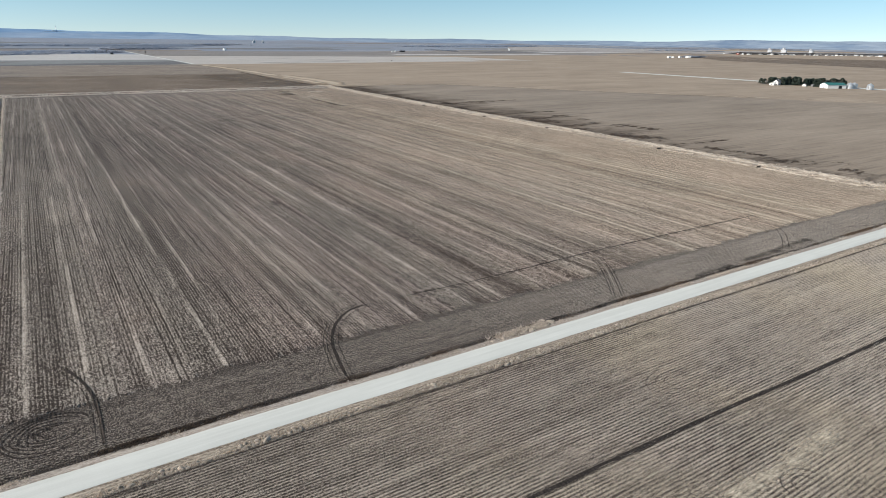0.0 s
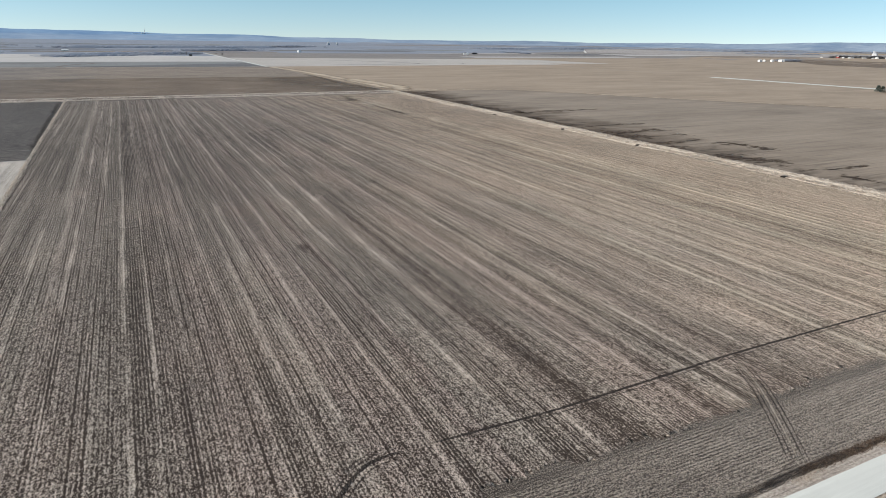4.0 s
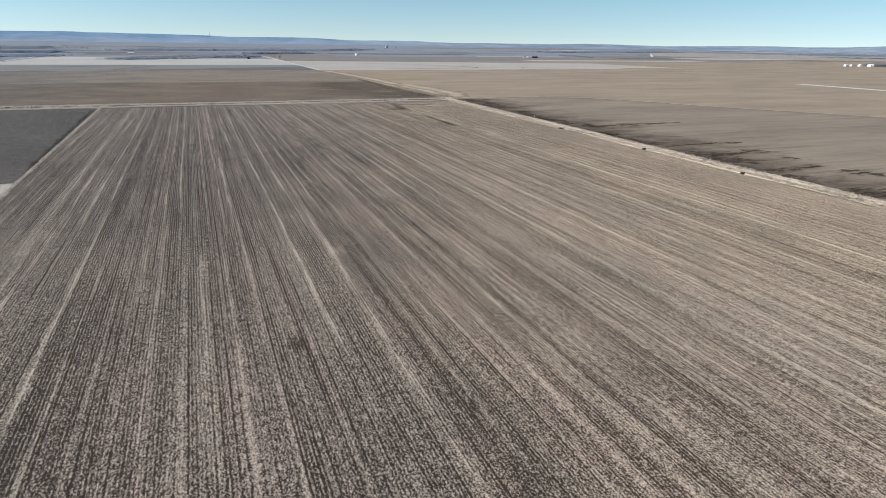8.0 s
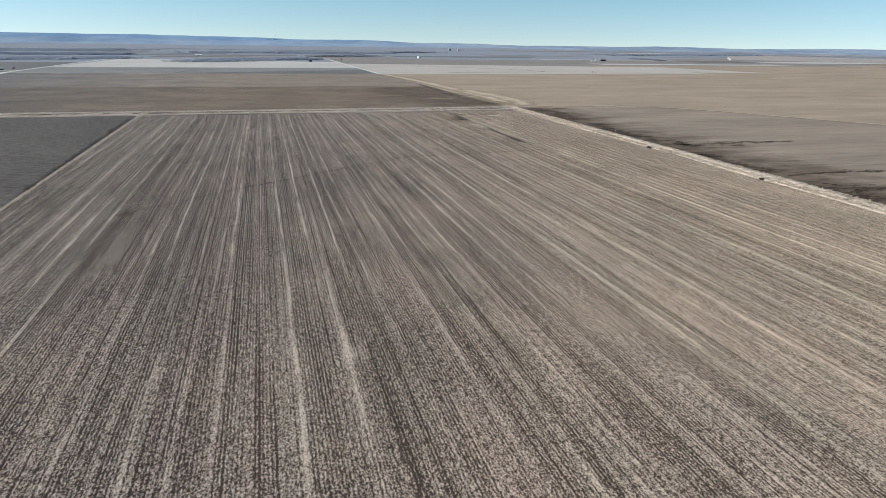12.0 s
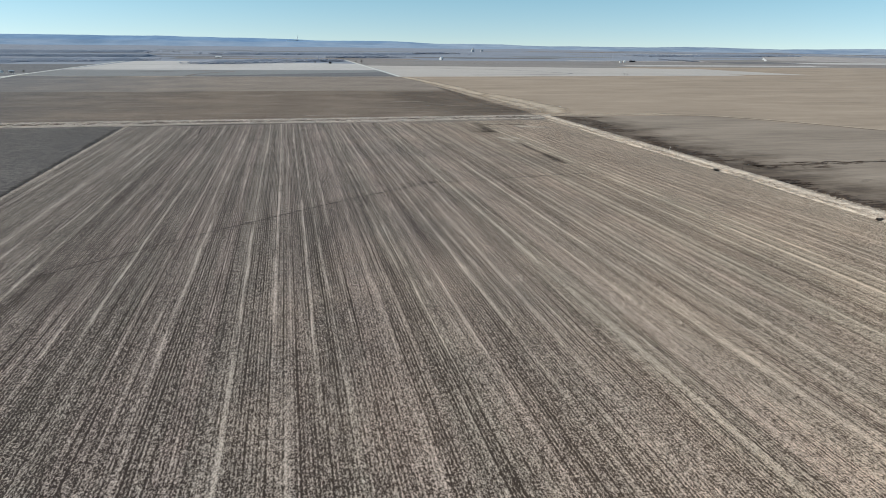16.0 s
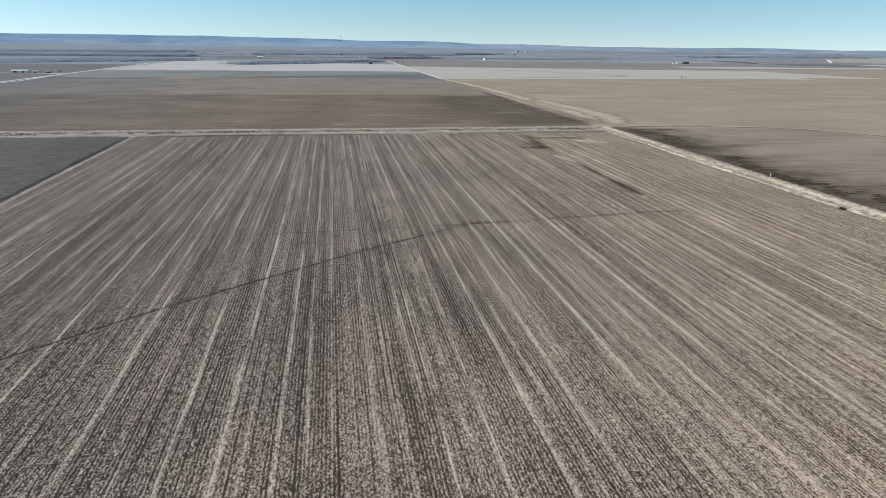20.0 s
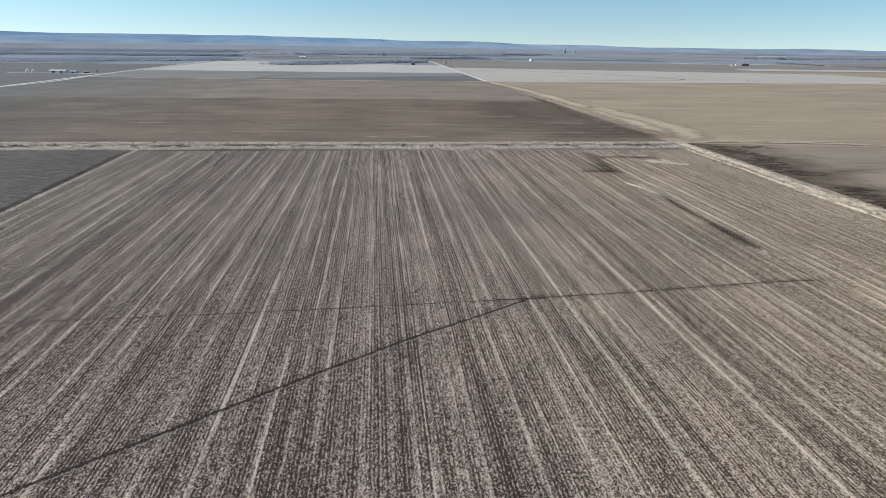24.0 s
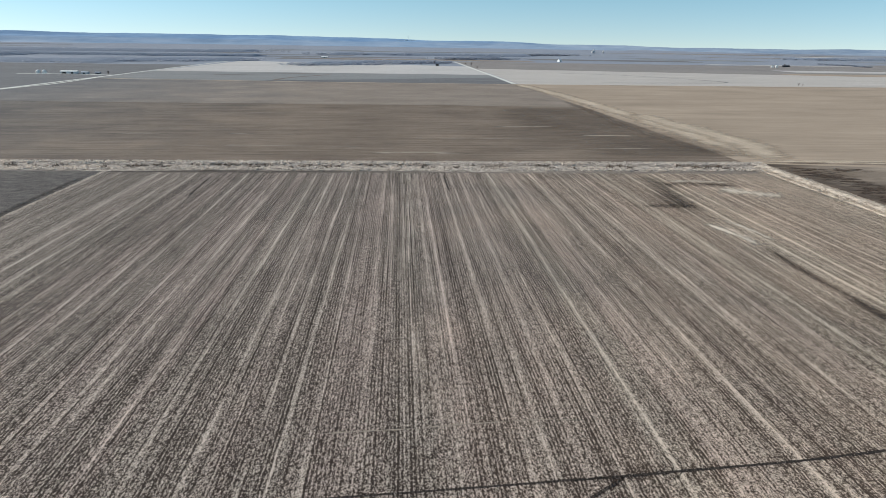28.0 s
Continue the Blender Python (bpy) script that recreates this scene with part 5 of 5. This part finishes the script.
def grove(name, n, place, height, label, seed, mat=None):
    """Far bare woods, joined into one: place(rng) gives true x, y."""
    rng = random.Random(seed)
    vs, fs, k = [], [], 0
    for i in range(n):
        x, y = place(rng)
        X, Y, Z, s = far(x, y)
        h = rng.uniform(*height) * s
        wv, wf, tv, tf = rng.choice(SHAPES)
        V = np.array([tuple(p) for p in wv] + [tuple(p) for p in tv])
        th = rng.uniform(0, 6.28)
        R_ = np.array([[math.cos(th), -math.sin(th), 0], [math.sin(th), math.cos(th), 0], [0, 0, 1]])
        V = (V * [3.0, 3.0, 0.62]) @ R_.T * h + [X, Y, Z]
        vs.append(V)
        fs += [tuple(q + k for q in f) for f in wf] + [tuple(q + k + len(wv) for q in f) for f in tf]
        k += len(V)
    return tagged(mesh_ob(name, np.concatenate(vs), fs, mat or M_wood_hazed), label, "woods", kind="stuff")


def line(a, b, depth):
    def f(rng):
        u = rng.random()
        return a[0] + (b[0] - a[0]) * u + rng.gauss(0, depth * 0.3), a[1] + (b[1] - a[1]) * u + rng.uniform(-0.5, 0.5) * depth
    return f


def canopy(corners, tall=12.0, mat=None):
    """The close grey mass of leafless crowns of one wood, uneven on top and at its edge."""
    a, b, c, d = (np.array(p, float) for p in corners)
    n, k = max(24, int(np.linalg.norm(b - a) / 9)), 14
    u, v = np.meshgrid(np.linspace(0, 1, n), np.linspace(0, 1, k))
    P = (1 - v)[..., None] * ((1 - u)[..., None] * a + u[..., None] * b) + v[..., None] * ((1 - u)[..., None] * d + u[..., None] * c)
    rng = np.random.RandomState(int(abs(a[0])) % 997)
    X, Y = P[..., 0] + rng.uniform(-3, 3, u.shape), P[..., 1] + rng.uniform(-3, 3, u.shape)
    lump = np.array([noise.fractal(Vector((x / 60, y / 60, 1.7)), 0.8, 2.1, 4) for x, y in zip(X.ravel(), Y.ravel())]).reshape(X.shape)
    edge = np.clip(np.minimum(v, 1 - v) * 3.2, 0, 1) ** 0.7 * np.clip(np.minimum(u, 1 - u) * n / 5, 0, 1)
    H = tall * 0.75 * np.clip(0.85 + 0.10 * lump, 0.3, 1.3) * edge * rng.uniform(0.9, 1.06, u.shape)
    return tagged(grid_ob("wood_canopy", X, Y, ground_z(X, Y) + 0.3 + H, mat or M_woodfloor_hazed), "dense grey mass of leafless woodland", "woods", kind="stuff")


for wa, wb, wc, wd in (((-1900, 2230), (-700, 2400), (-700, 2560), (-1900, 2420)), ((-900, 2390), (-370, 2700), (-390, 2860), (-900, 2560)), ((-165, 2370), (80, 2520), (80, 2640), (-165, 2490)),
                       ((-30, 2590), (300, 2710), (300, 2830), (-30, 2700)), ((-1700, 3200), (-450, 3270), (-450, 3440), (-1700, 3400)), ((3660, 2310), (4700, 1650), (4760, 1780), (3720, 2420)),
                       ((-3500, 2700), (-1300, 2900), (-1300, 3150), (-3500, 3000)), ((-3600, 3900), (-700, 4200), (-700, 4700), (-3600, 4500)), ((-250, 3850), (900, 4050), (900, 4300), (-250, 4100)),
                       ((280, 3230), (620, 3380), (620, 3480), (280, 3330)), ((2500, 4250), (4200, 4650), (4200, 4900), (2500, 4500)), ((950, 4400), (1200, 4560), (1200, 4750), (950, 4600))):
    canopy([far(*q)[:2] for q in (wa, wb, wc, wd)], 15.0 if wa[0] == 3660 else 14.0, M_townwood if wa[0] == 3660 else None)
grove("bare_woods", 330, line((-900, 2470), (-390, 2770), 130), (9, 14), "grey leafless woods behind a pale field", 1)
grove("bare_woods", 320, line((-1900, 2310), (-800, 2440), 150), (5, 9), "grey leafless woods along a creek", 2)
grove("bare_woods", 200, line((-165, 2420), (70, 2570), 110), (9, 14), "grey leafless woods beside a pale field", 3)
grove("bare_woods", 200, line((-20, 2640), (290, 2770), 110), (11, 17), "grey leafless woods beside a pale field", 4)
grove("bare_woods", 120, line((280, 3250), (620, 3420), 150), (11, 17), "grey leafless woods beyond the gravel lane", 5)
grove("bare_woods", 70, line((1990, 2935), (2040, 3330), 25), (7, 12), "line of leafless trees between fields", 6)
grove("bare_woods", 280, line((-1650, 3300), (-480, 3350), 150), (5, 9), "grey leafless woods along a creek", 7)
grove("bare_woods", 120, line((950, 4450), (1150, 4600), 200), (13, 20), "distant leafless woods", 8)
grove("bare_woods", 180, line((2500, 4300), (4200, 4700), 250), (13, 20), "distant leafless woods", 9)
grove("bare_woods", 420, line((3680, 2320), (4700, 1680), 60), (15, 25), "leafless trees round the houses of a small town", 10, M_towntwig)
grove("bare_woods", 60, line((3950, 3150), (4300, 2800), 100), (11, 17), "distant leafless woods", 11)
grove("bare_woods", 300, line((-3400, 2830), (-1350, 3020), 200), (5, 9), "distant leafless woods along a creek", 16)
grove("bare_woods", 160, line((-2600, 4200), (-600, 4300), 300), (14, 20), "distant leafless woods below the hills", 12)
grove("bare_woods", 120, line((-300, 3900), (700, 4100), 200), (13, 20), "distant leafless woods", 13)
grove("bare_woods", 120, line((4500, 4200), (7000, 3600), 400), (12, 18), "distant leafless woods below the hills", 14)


# ---- buildings ----
def gable(name, x, y, turn, lx, ly, eave, ridge, wall, roof, label, category="barn", s=1.0, z=0.0, over=0.5, doors=(), windows=(), group="", chimney=False):
    """A house, barn or shed with a gabled roof; the ridge runs along its local x."""
    e = empty(name, x, y, z, turn, s)
    a, b = lx / 2, ly / 2
    walls = [[(-a, -b, 0), (a, -b, 0), (a, -b, eave), (-a, -b, eave)], [(a, b, 0), (-a, b, 0), (-a, b, eave), (a, b, eave)],
             [(a, -b, 0), (a, b, 0), (a, b, eave), (a, 0, ridge), (a, -b, eave)], [(-a, b, 0), (-a, -b, 0), (-a, -b, eave), (-a, 0, ridge), (-a, b, eave)]]
    quads("wall", walls, wall, e)
    k = (ridge - eave) / b
    t = 0.25
    for sgn in (-1, 1):
        lo, hi = (sgn * (b + over), eave - k * over), (0, ridge)
        p = [(-a - over, lo[0], lo[1] + 0.03), (a + over, lo[0], lo[1] + 0.03), (a + over, hi[0], hi[1] + 0.03), (-a - over, hi[0], hi[1] + 0.03)]
        q = [(c[0], c[1], c[2] + t) for c in p]
        quads("roof", [p[::-1], q] + [(p[i], p[(i + 1) % 4], q[(i + 1) % 4], q[i]) for i in range(4)], roof, e)
    for (side, u, w, h) in doors:
        if side == "w":
            box("door", (-a - 0.06, u - w / 2, 0), (-a + 0.05, u + w / 2, h), M_dark, e)
        else:
            box("door", (u - w / 2, -b - 0.06, 0), (u + w / 2, -b + 0.05, h), M_dark, e)
    for (side, u, v) in windows:
        if side == "w":
            box("window", (-a - 0.06, u - 0.5, v), (-a + 0.05, u + 0.5, v + 1.4), M_dark, e)
        else:
            box("window", (u - 0.5, -b - 0.06, v), (u + 0.5, -b + 0.05, v + 1.4), M_dark, e)
    if chimney:
        box("chimney", (a * 0.3, -0.4, ridge - 0.6), (a * 0.3 + 0.8, 0.4, ridge + 1.2), M_concrete, e)
    return tagged(e, label, category, group)


def bin_silo(name, x, y, r, h, cone, mat, label, z=0.0, s=1.0, group="", category="grain bin", n=20):
    """A round steel bin with a ribbed wall, cone roof, cap and ladder."""
    e = empty(name, x, y, z, 0, s)
    v, f = [], []
    levels = np.linspace(0, h, 9)
    for i, zz in enumerate(levels):
        for k in range(n):
            th = 2 * math.pi * k / n
            rr = r * (1.0 if i % 2 else 1.012)
            v.append((rr * math.cos(th), rr * math.sin(th), zz))
    for i in range(8):
        for k in range(n):
            f.append((i * n + k, i * n + (k + 1) % n, (i + 1) * n + (k + 1) % n, (i + 1) * n + k))
    mesh_ob("body", v, f, mat, e)
    v = [(1.04 * r * math.cos(2 * math.pi * k / n), 1.04 * r * math.sin(2 * math.pi * k / n), h - 0.05) for k in range(n)]
    v += [(0.12 * r * math.cos(2 * math.pi * k / n), 0.12 * r * math.sin(2 * math.pi * k / n), h + cone) for k in range(n)]
    mesh_ob("roof", v, [(k, (k + 1) % n, n + (k + 1) % n, n + k) for k in range(n)], mat, e)
    box("cap", (-0.14 * r, -0.14 * r, h + cone - 0.1), (0.14 * r, 0.14 * r, h + cone + 0.5), mat, e)
    box("ladder", (-r - 0.25, -0.25, 0.3), (-r - 0.08, 0.25, h), M_grey, e)
    return tagged(e, label, category, group)


# the farmstead among evergreens
gable("farmhouse", 1109, 622, 8, 13, 9, 5.6, 9.5, M_siding, M_grey, "white two-storey farmhouse with a pale roof", "house", chimney=True,
      windows=(("s", -4, 1), ("s", 0, 1), ("s", 4, 1), ("s", -4, 3.6), ("s", 4, 3.6), ("w", -2, 1), ("w", 2, 1), ("w", 0, 4)), doors=(("s", 2, 1.1, 2.1),))
gable("house_wing", 1097, 623, 8, 9, 8, 2.9, 5.0, M_siding, M_siding, "low white wing beside the farmhouse", "house", windows=(("s", -2, 1), ("w", 0, 1)))
gable("machine_shed", 1131, 538, -28, 33, 20, 5.8, 9.0, M_white, M_teal, "long white metal machine shed with a teal roof", "shed", doors=(("w", 0, 0.9, 2.1), ("s", 6, 6, 4.4)))
for bx_, by_, r_, h_ in ((1149, 520, 5.2, 7.0), (1161, 519, 5.2, 7.0), (1156, 492, 5.0, 7.2)):
    bin_silo("grain_bin", bx_, by_, r_, h_, 2.6, M_galv, "round galvanised steel grain bin with a cone roof", group="grain bins of the farm")
gable("small_shed", 1128, 584, 20, 8, 6, 2.8, 4.6, M_siding, M_grey, "small weathered white shed", "shed", doors=(("s", 0, 2.4, 2.2),))
gable("small_shed", 1138, 574, -15, 6, 5, 2.4, 3.8, M_grey, M_grey, "small grey weathered shed", "shed", doors=(("s", 0, 2, 2),))
con = [conifer(70 + i, 1.0, "dark green evergreen tree in a windbreak", "windbreak trees") for i in range(3)]
rng = random.Random(3)
spots = []
for i in range(84):
    u = i / 83
    spots.append((1112 + 74 * u + rng.gauss(0, 4), 640 - 92 * u + rng.gauss(0, 6), rng.triangular(6, 15, 10)))
for i in range(7):
    spots.append((1133 + rng.gauss(0, 5), 563 + rng.gauss(0, 5), rng.uniform(6, 10)))
for i, (x_, y_, h_) in enumerate(spots):
    mm = pose(x_, y_, 0, 0, 0, rng.uniform(0, 360)) @ Matrix.Diagonal((h_ * 1.25, h_ * 1.25, h_, 1))
    if i < 3:
        con[i].matrix_basis = mm
    else:
        c_ = copy_thing(con[i % 3], mm)
        c_.matrix_basis = mm
bare = bare_tree(90, 1.0, "grey leafless deciduous tree in winter", "bare trees", 500)
bare_spots = [(1166, 556, 13), (1172, 548, 11), (1158, 566, 12), (1512, 2790, 11), (1600, 2862, 12), (1618, 2868, 10), (353, 2488, 14), (346, 2600, 9),
              (352, 2320, 7), (916, 1700, 6.5), (926, 1702, 4.5), (-438, 1790, 9), (245, 2640, 13), (196, 2480, 9), (-20, 2500, 12)]
for i, (x_, y_, h_) in enumerate(bare_spots):
    X_, Y_, Z_, s_ = far(x_, y_)
    mm = pose(X_, Y_, Z_, 0, 0, i * 77) @ Matrix.Scale(h_ * s_, 4)
    if i:
        c_ = copy_thing(bare, mm)
        c_.matrix_basis = mm
    else:
        bare.matrix_basis = mm
shrub = bare_tree(91, 1.0, "small dark leafless shrub on the ditch bank", "ditch shrubs", 300)
shrub_spots = [(-28, 872), (-24, 876), (163, 858), (216, 872), (232, 873), (238, 872), (372, 585), (371, 560), (369, 430), (373, 520), (366, 300), (120, 874), (70, 873), (372, 660), (330, 873), (-90, 872)]
for i, (x_, y_) in enumerate(shrub_spots):
    mm = pose(x_, y_, 0.4 if y_ > 860 or x_ > 360 else 0.1, 0, 0, i * 61) @ Matrix.Diagonal((3.2, 3.2, 2.4 + 0.5 * (i % 3), 1))
    if i:
        c_ = copy_thing(shrub, mm)
        c_.matrix_basis = mm
    else:
        shrub.matrix_basis = mm

# the white farmyard by the western lane
for q in (-588, -576):
    bin_silo("white_tank", q, 1822, 4.0, 5.0, 2.2, M_white, "round white storage tank with a cone roof", category="tank", group="white tanks")
gable("long_shed", -530, 1828, 4, 31, 12, 4.2, 5.8, M_white, M_white, "long low white metal shed with a dark doorway", "shed", doors=(("s", -8, 7, 3.4), ("s", 7, 4, 3.2)))
gable("grey_shed", -497, 1822, -6, 13, 9, 3.2, 4.6, M_galv, M_galv, "grey metal shed with a dark doorway", "shed", doors=(("s", 0, 4, 2.6),))
gable("grey_shed", -474, 1826, 10, 9, 7, 2.8, 4.2, M_grey, M_galv, "grey metal shed with a dark doorway", "shed", doors=(("s", 0, 3, 2.4),))


def far_house(x, y, lx, ly, h, wall, roof, label, turn=0, category="house", name="far_house"):
    X, Y, Z, s = far(x, y)
    return gable(name, X, Y, turn, lx, ly, h, h * 1.5, wall, roof, label, category, s, Z, 0.3, doors=(("s", 0, 2.5, 2.4),))


far_house(784, 3106, 14, 11, 7, M_white, M_white, "small white building alone in the fields", 40)
far_house(1505, 2785, 13, 10, 6.5, M_siding, M_grey, "white farmhouse beside leafless trees", 70)
far_house(1526, 2792, 10, 8, 6, M_white, M_white, "white shed beside leafless trees", 70, "shed", "far_shed")
far_house(1606, 2866, 26, 9, 4, M_dark, M_dark, "dark low shed beside leafless trees", 0, "shed", "far_shed")
far_house(247, 2496, 9, 7, 4, M_dark, M_dark, "small dark shed in the fields", 0, "shed", "far_shed")
far_house(-17, 2545, 30, 12, 3.4, M_concrete, M_siding, "pale low farm building in front of bare woods", 0, "shed", "far_shed")
far_house(-185, 3200, 26, 11, 4, M_white, M_white, "white low farm building", 0, "shed", "far_shed")
far_house(2579, 3191, 20, 11, 6, M_white, M_white, "white farm building far off", 50)
far_house(2851, 3529, 24, 12, 6, M_white, M_white, "white farm building far off", 50)
for i, (x_, y_, l_) in enumerate(((2407, 1862, 16), (2440, 1868, 22), (2470, 1852, 14), (2520, 1850, 15), (2545, 1858, 12))):
    far_house(x_, y_, l_, 10, 5.5, M_white, M_siding, "white farm building beside leafless trees", 35 * i)
grove("bare_woods", 26, line((2520, 1875), (2620, 1860), 40), (11, 17), "leafless trees round a farmstead", 15)

# a small town with concrete grain elevators
rng = random.Random(8)
for i in range(58):
    u = i / 57
    x_, y_ = 3600 + 950 * u + rng.gauss(0, 30), 2290 - 600 * u + rng.gauss(0, 25)
    red = i in (1, 2)
    far_house(x_, y_, rng.uniform(11, 26), rng.uniform(8, 13), rng.uniform(3.2, 6), M_red if red else rng.choice((M_siding, M_concrete, M_galv)), rng.choice((M_galv, M_grey, M_grey, M_siding)), "red metal shed at the edge of town" if red else "pale building of a small town", rng.uniform(0, 90), "shed" if red else "house", "town_shed" if red else "town_house")


def elevator(x, y, n, r, h, label):
    X, Y, Z, s = far(x, y)
    e = empty("grain_elevator", X, Y, Z, 55, s)
    for i in range(n):
        m_ = 14
        v = [((i - n / 2) * 2 * r + r * math.cos(2 * math.pi * k / m_), r * math.sin(2 * math.pi * k / m_), z_) for z_ in (0, h) for k in range(m_)]
        mesh_ob("silo", v, [(k, (k + 1) % m_, m_ + (k + 1) % m_, m_ + k) for k in range(m_)] + [tuple(range(m_, 2 * m_))], M_elevator, e)
    box("headhouse", (-r * n * 0.4, -r * 0.7, h), (r * n * 0.2, r * 0.7, h + r * 1.6), M_elevator, e)
    return tagged(e, label, "grain elevator")


elevator(4090, 2330, 3, 8, 24, "tall pale concrete grain elevator in town")
elevator(4190, 2290, 4, 8, 28, "tall pale concrete grain elevator in town")
elevator(4260, 2150, 2, 9, 24, "tall pale concrete grain elevator in town")
elevator(1750, 5900, 3, 8, 17, "white grain elevator far across the valley")
elevator(1850, 5950, 2, 7, 13, "white grain elevator far across the valley")


# power station with a tall chimney below the hills
def station():
    e = empty("power_station", 175, 4662, 70, 0, 0.42)
    n = 12
    v = [(r * math.cos(2 * math.pi * k / n), r * math.sin(2 * math.pi * k / n), z) for r, z in ((5, -10), (3.5, 84)) for k in range(n)]
    mesh_ob("chimney", v, [(k, (k + 1) % n, n + (k + 1) % n, n + k) for k in range(n)], M_white, e)
    box("boiler_house", (-50, -30, -20), (-14, 30, 26), M_white, e)
    box("turbine_hall", (-170, -30, -20), (-50, 30, 12), M_white, e)
    box("turbine_hall", (20, -30, -20), (150, 30, 14), M_white, e)
    box("silo_block", (260, -30, -20), (290, 30, 18), M_white, e)
    return tagged(e, "pale power station with a tall chimney before the hills", "power station")


station()

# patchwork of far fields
patch("field_far_east", *[far(*q)[:2] for q in ((2700, 3350), (6300, 1350), (6800, 1900), (4300, 5300))], 0.5, M_plainpale, "pale tan farmland below the hills", 14, 10)
rng = random.Random(17)
far_mats = [M_pale, M_greygreen, M_greydark_hazed, M_north, M_ground_hazed]
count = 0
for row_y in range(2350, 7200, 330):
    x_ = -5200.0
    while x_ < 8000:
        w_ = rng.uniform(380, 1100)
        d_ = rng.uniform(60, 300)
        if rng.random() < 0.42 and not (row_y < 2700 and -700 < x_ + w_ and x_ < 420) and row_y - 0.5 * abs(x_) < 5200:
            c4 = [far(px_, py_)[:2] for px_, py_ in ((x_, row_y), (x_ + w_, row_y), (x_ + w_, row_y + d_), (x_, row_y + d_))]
            # The far west gets only blue-grey colours, which stand for haze.
            patch("far_field", *c4, 0.25 + 0.01 * (count % 9), rng.choice(far_mats if row_y < 3300 or x_ > 1500 else (M_ground_hazed, M_greydark_hazed, M_greygreen)), "distant winter field", 7, 5)
            count += 1
        x_ += w_
for row_y in range(-300, 2300, 420):
    x_ = 1260.0
    while x_ < 4300:
        w_ = rng.uniform(300, 900)
        if rng.random() < 0.3:
            patch("far_field", (x_, row_y), (x_ + w_, row_y), (x_ + w_, row_y + rng.uniform(90, 400)), (x_, row_y + rng.uniform(90, 400)), 0.2 + 0.01 * (count % 9), rng.choice((M_north, M_bean, M_bean, M_bean)), "distant winter field", 7, 5)
            count += 1
        x_ += w_
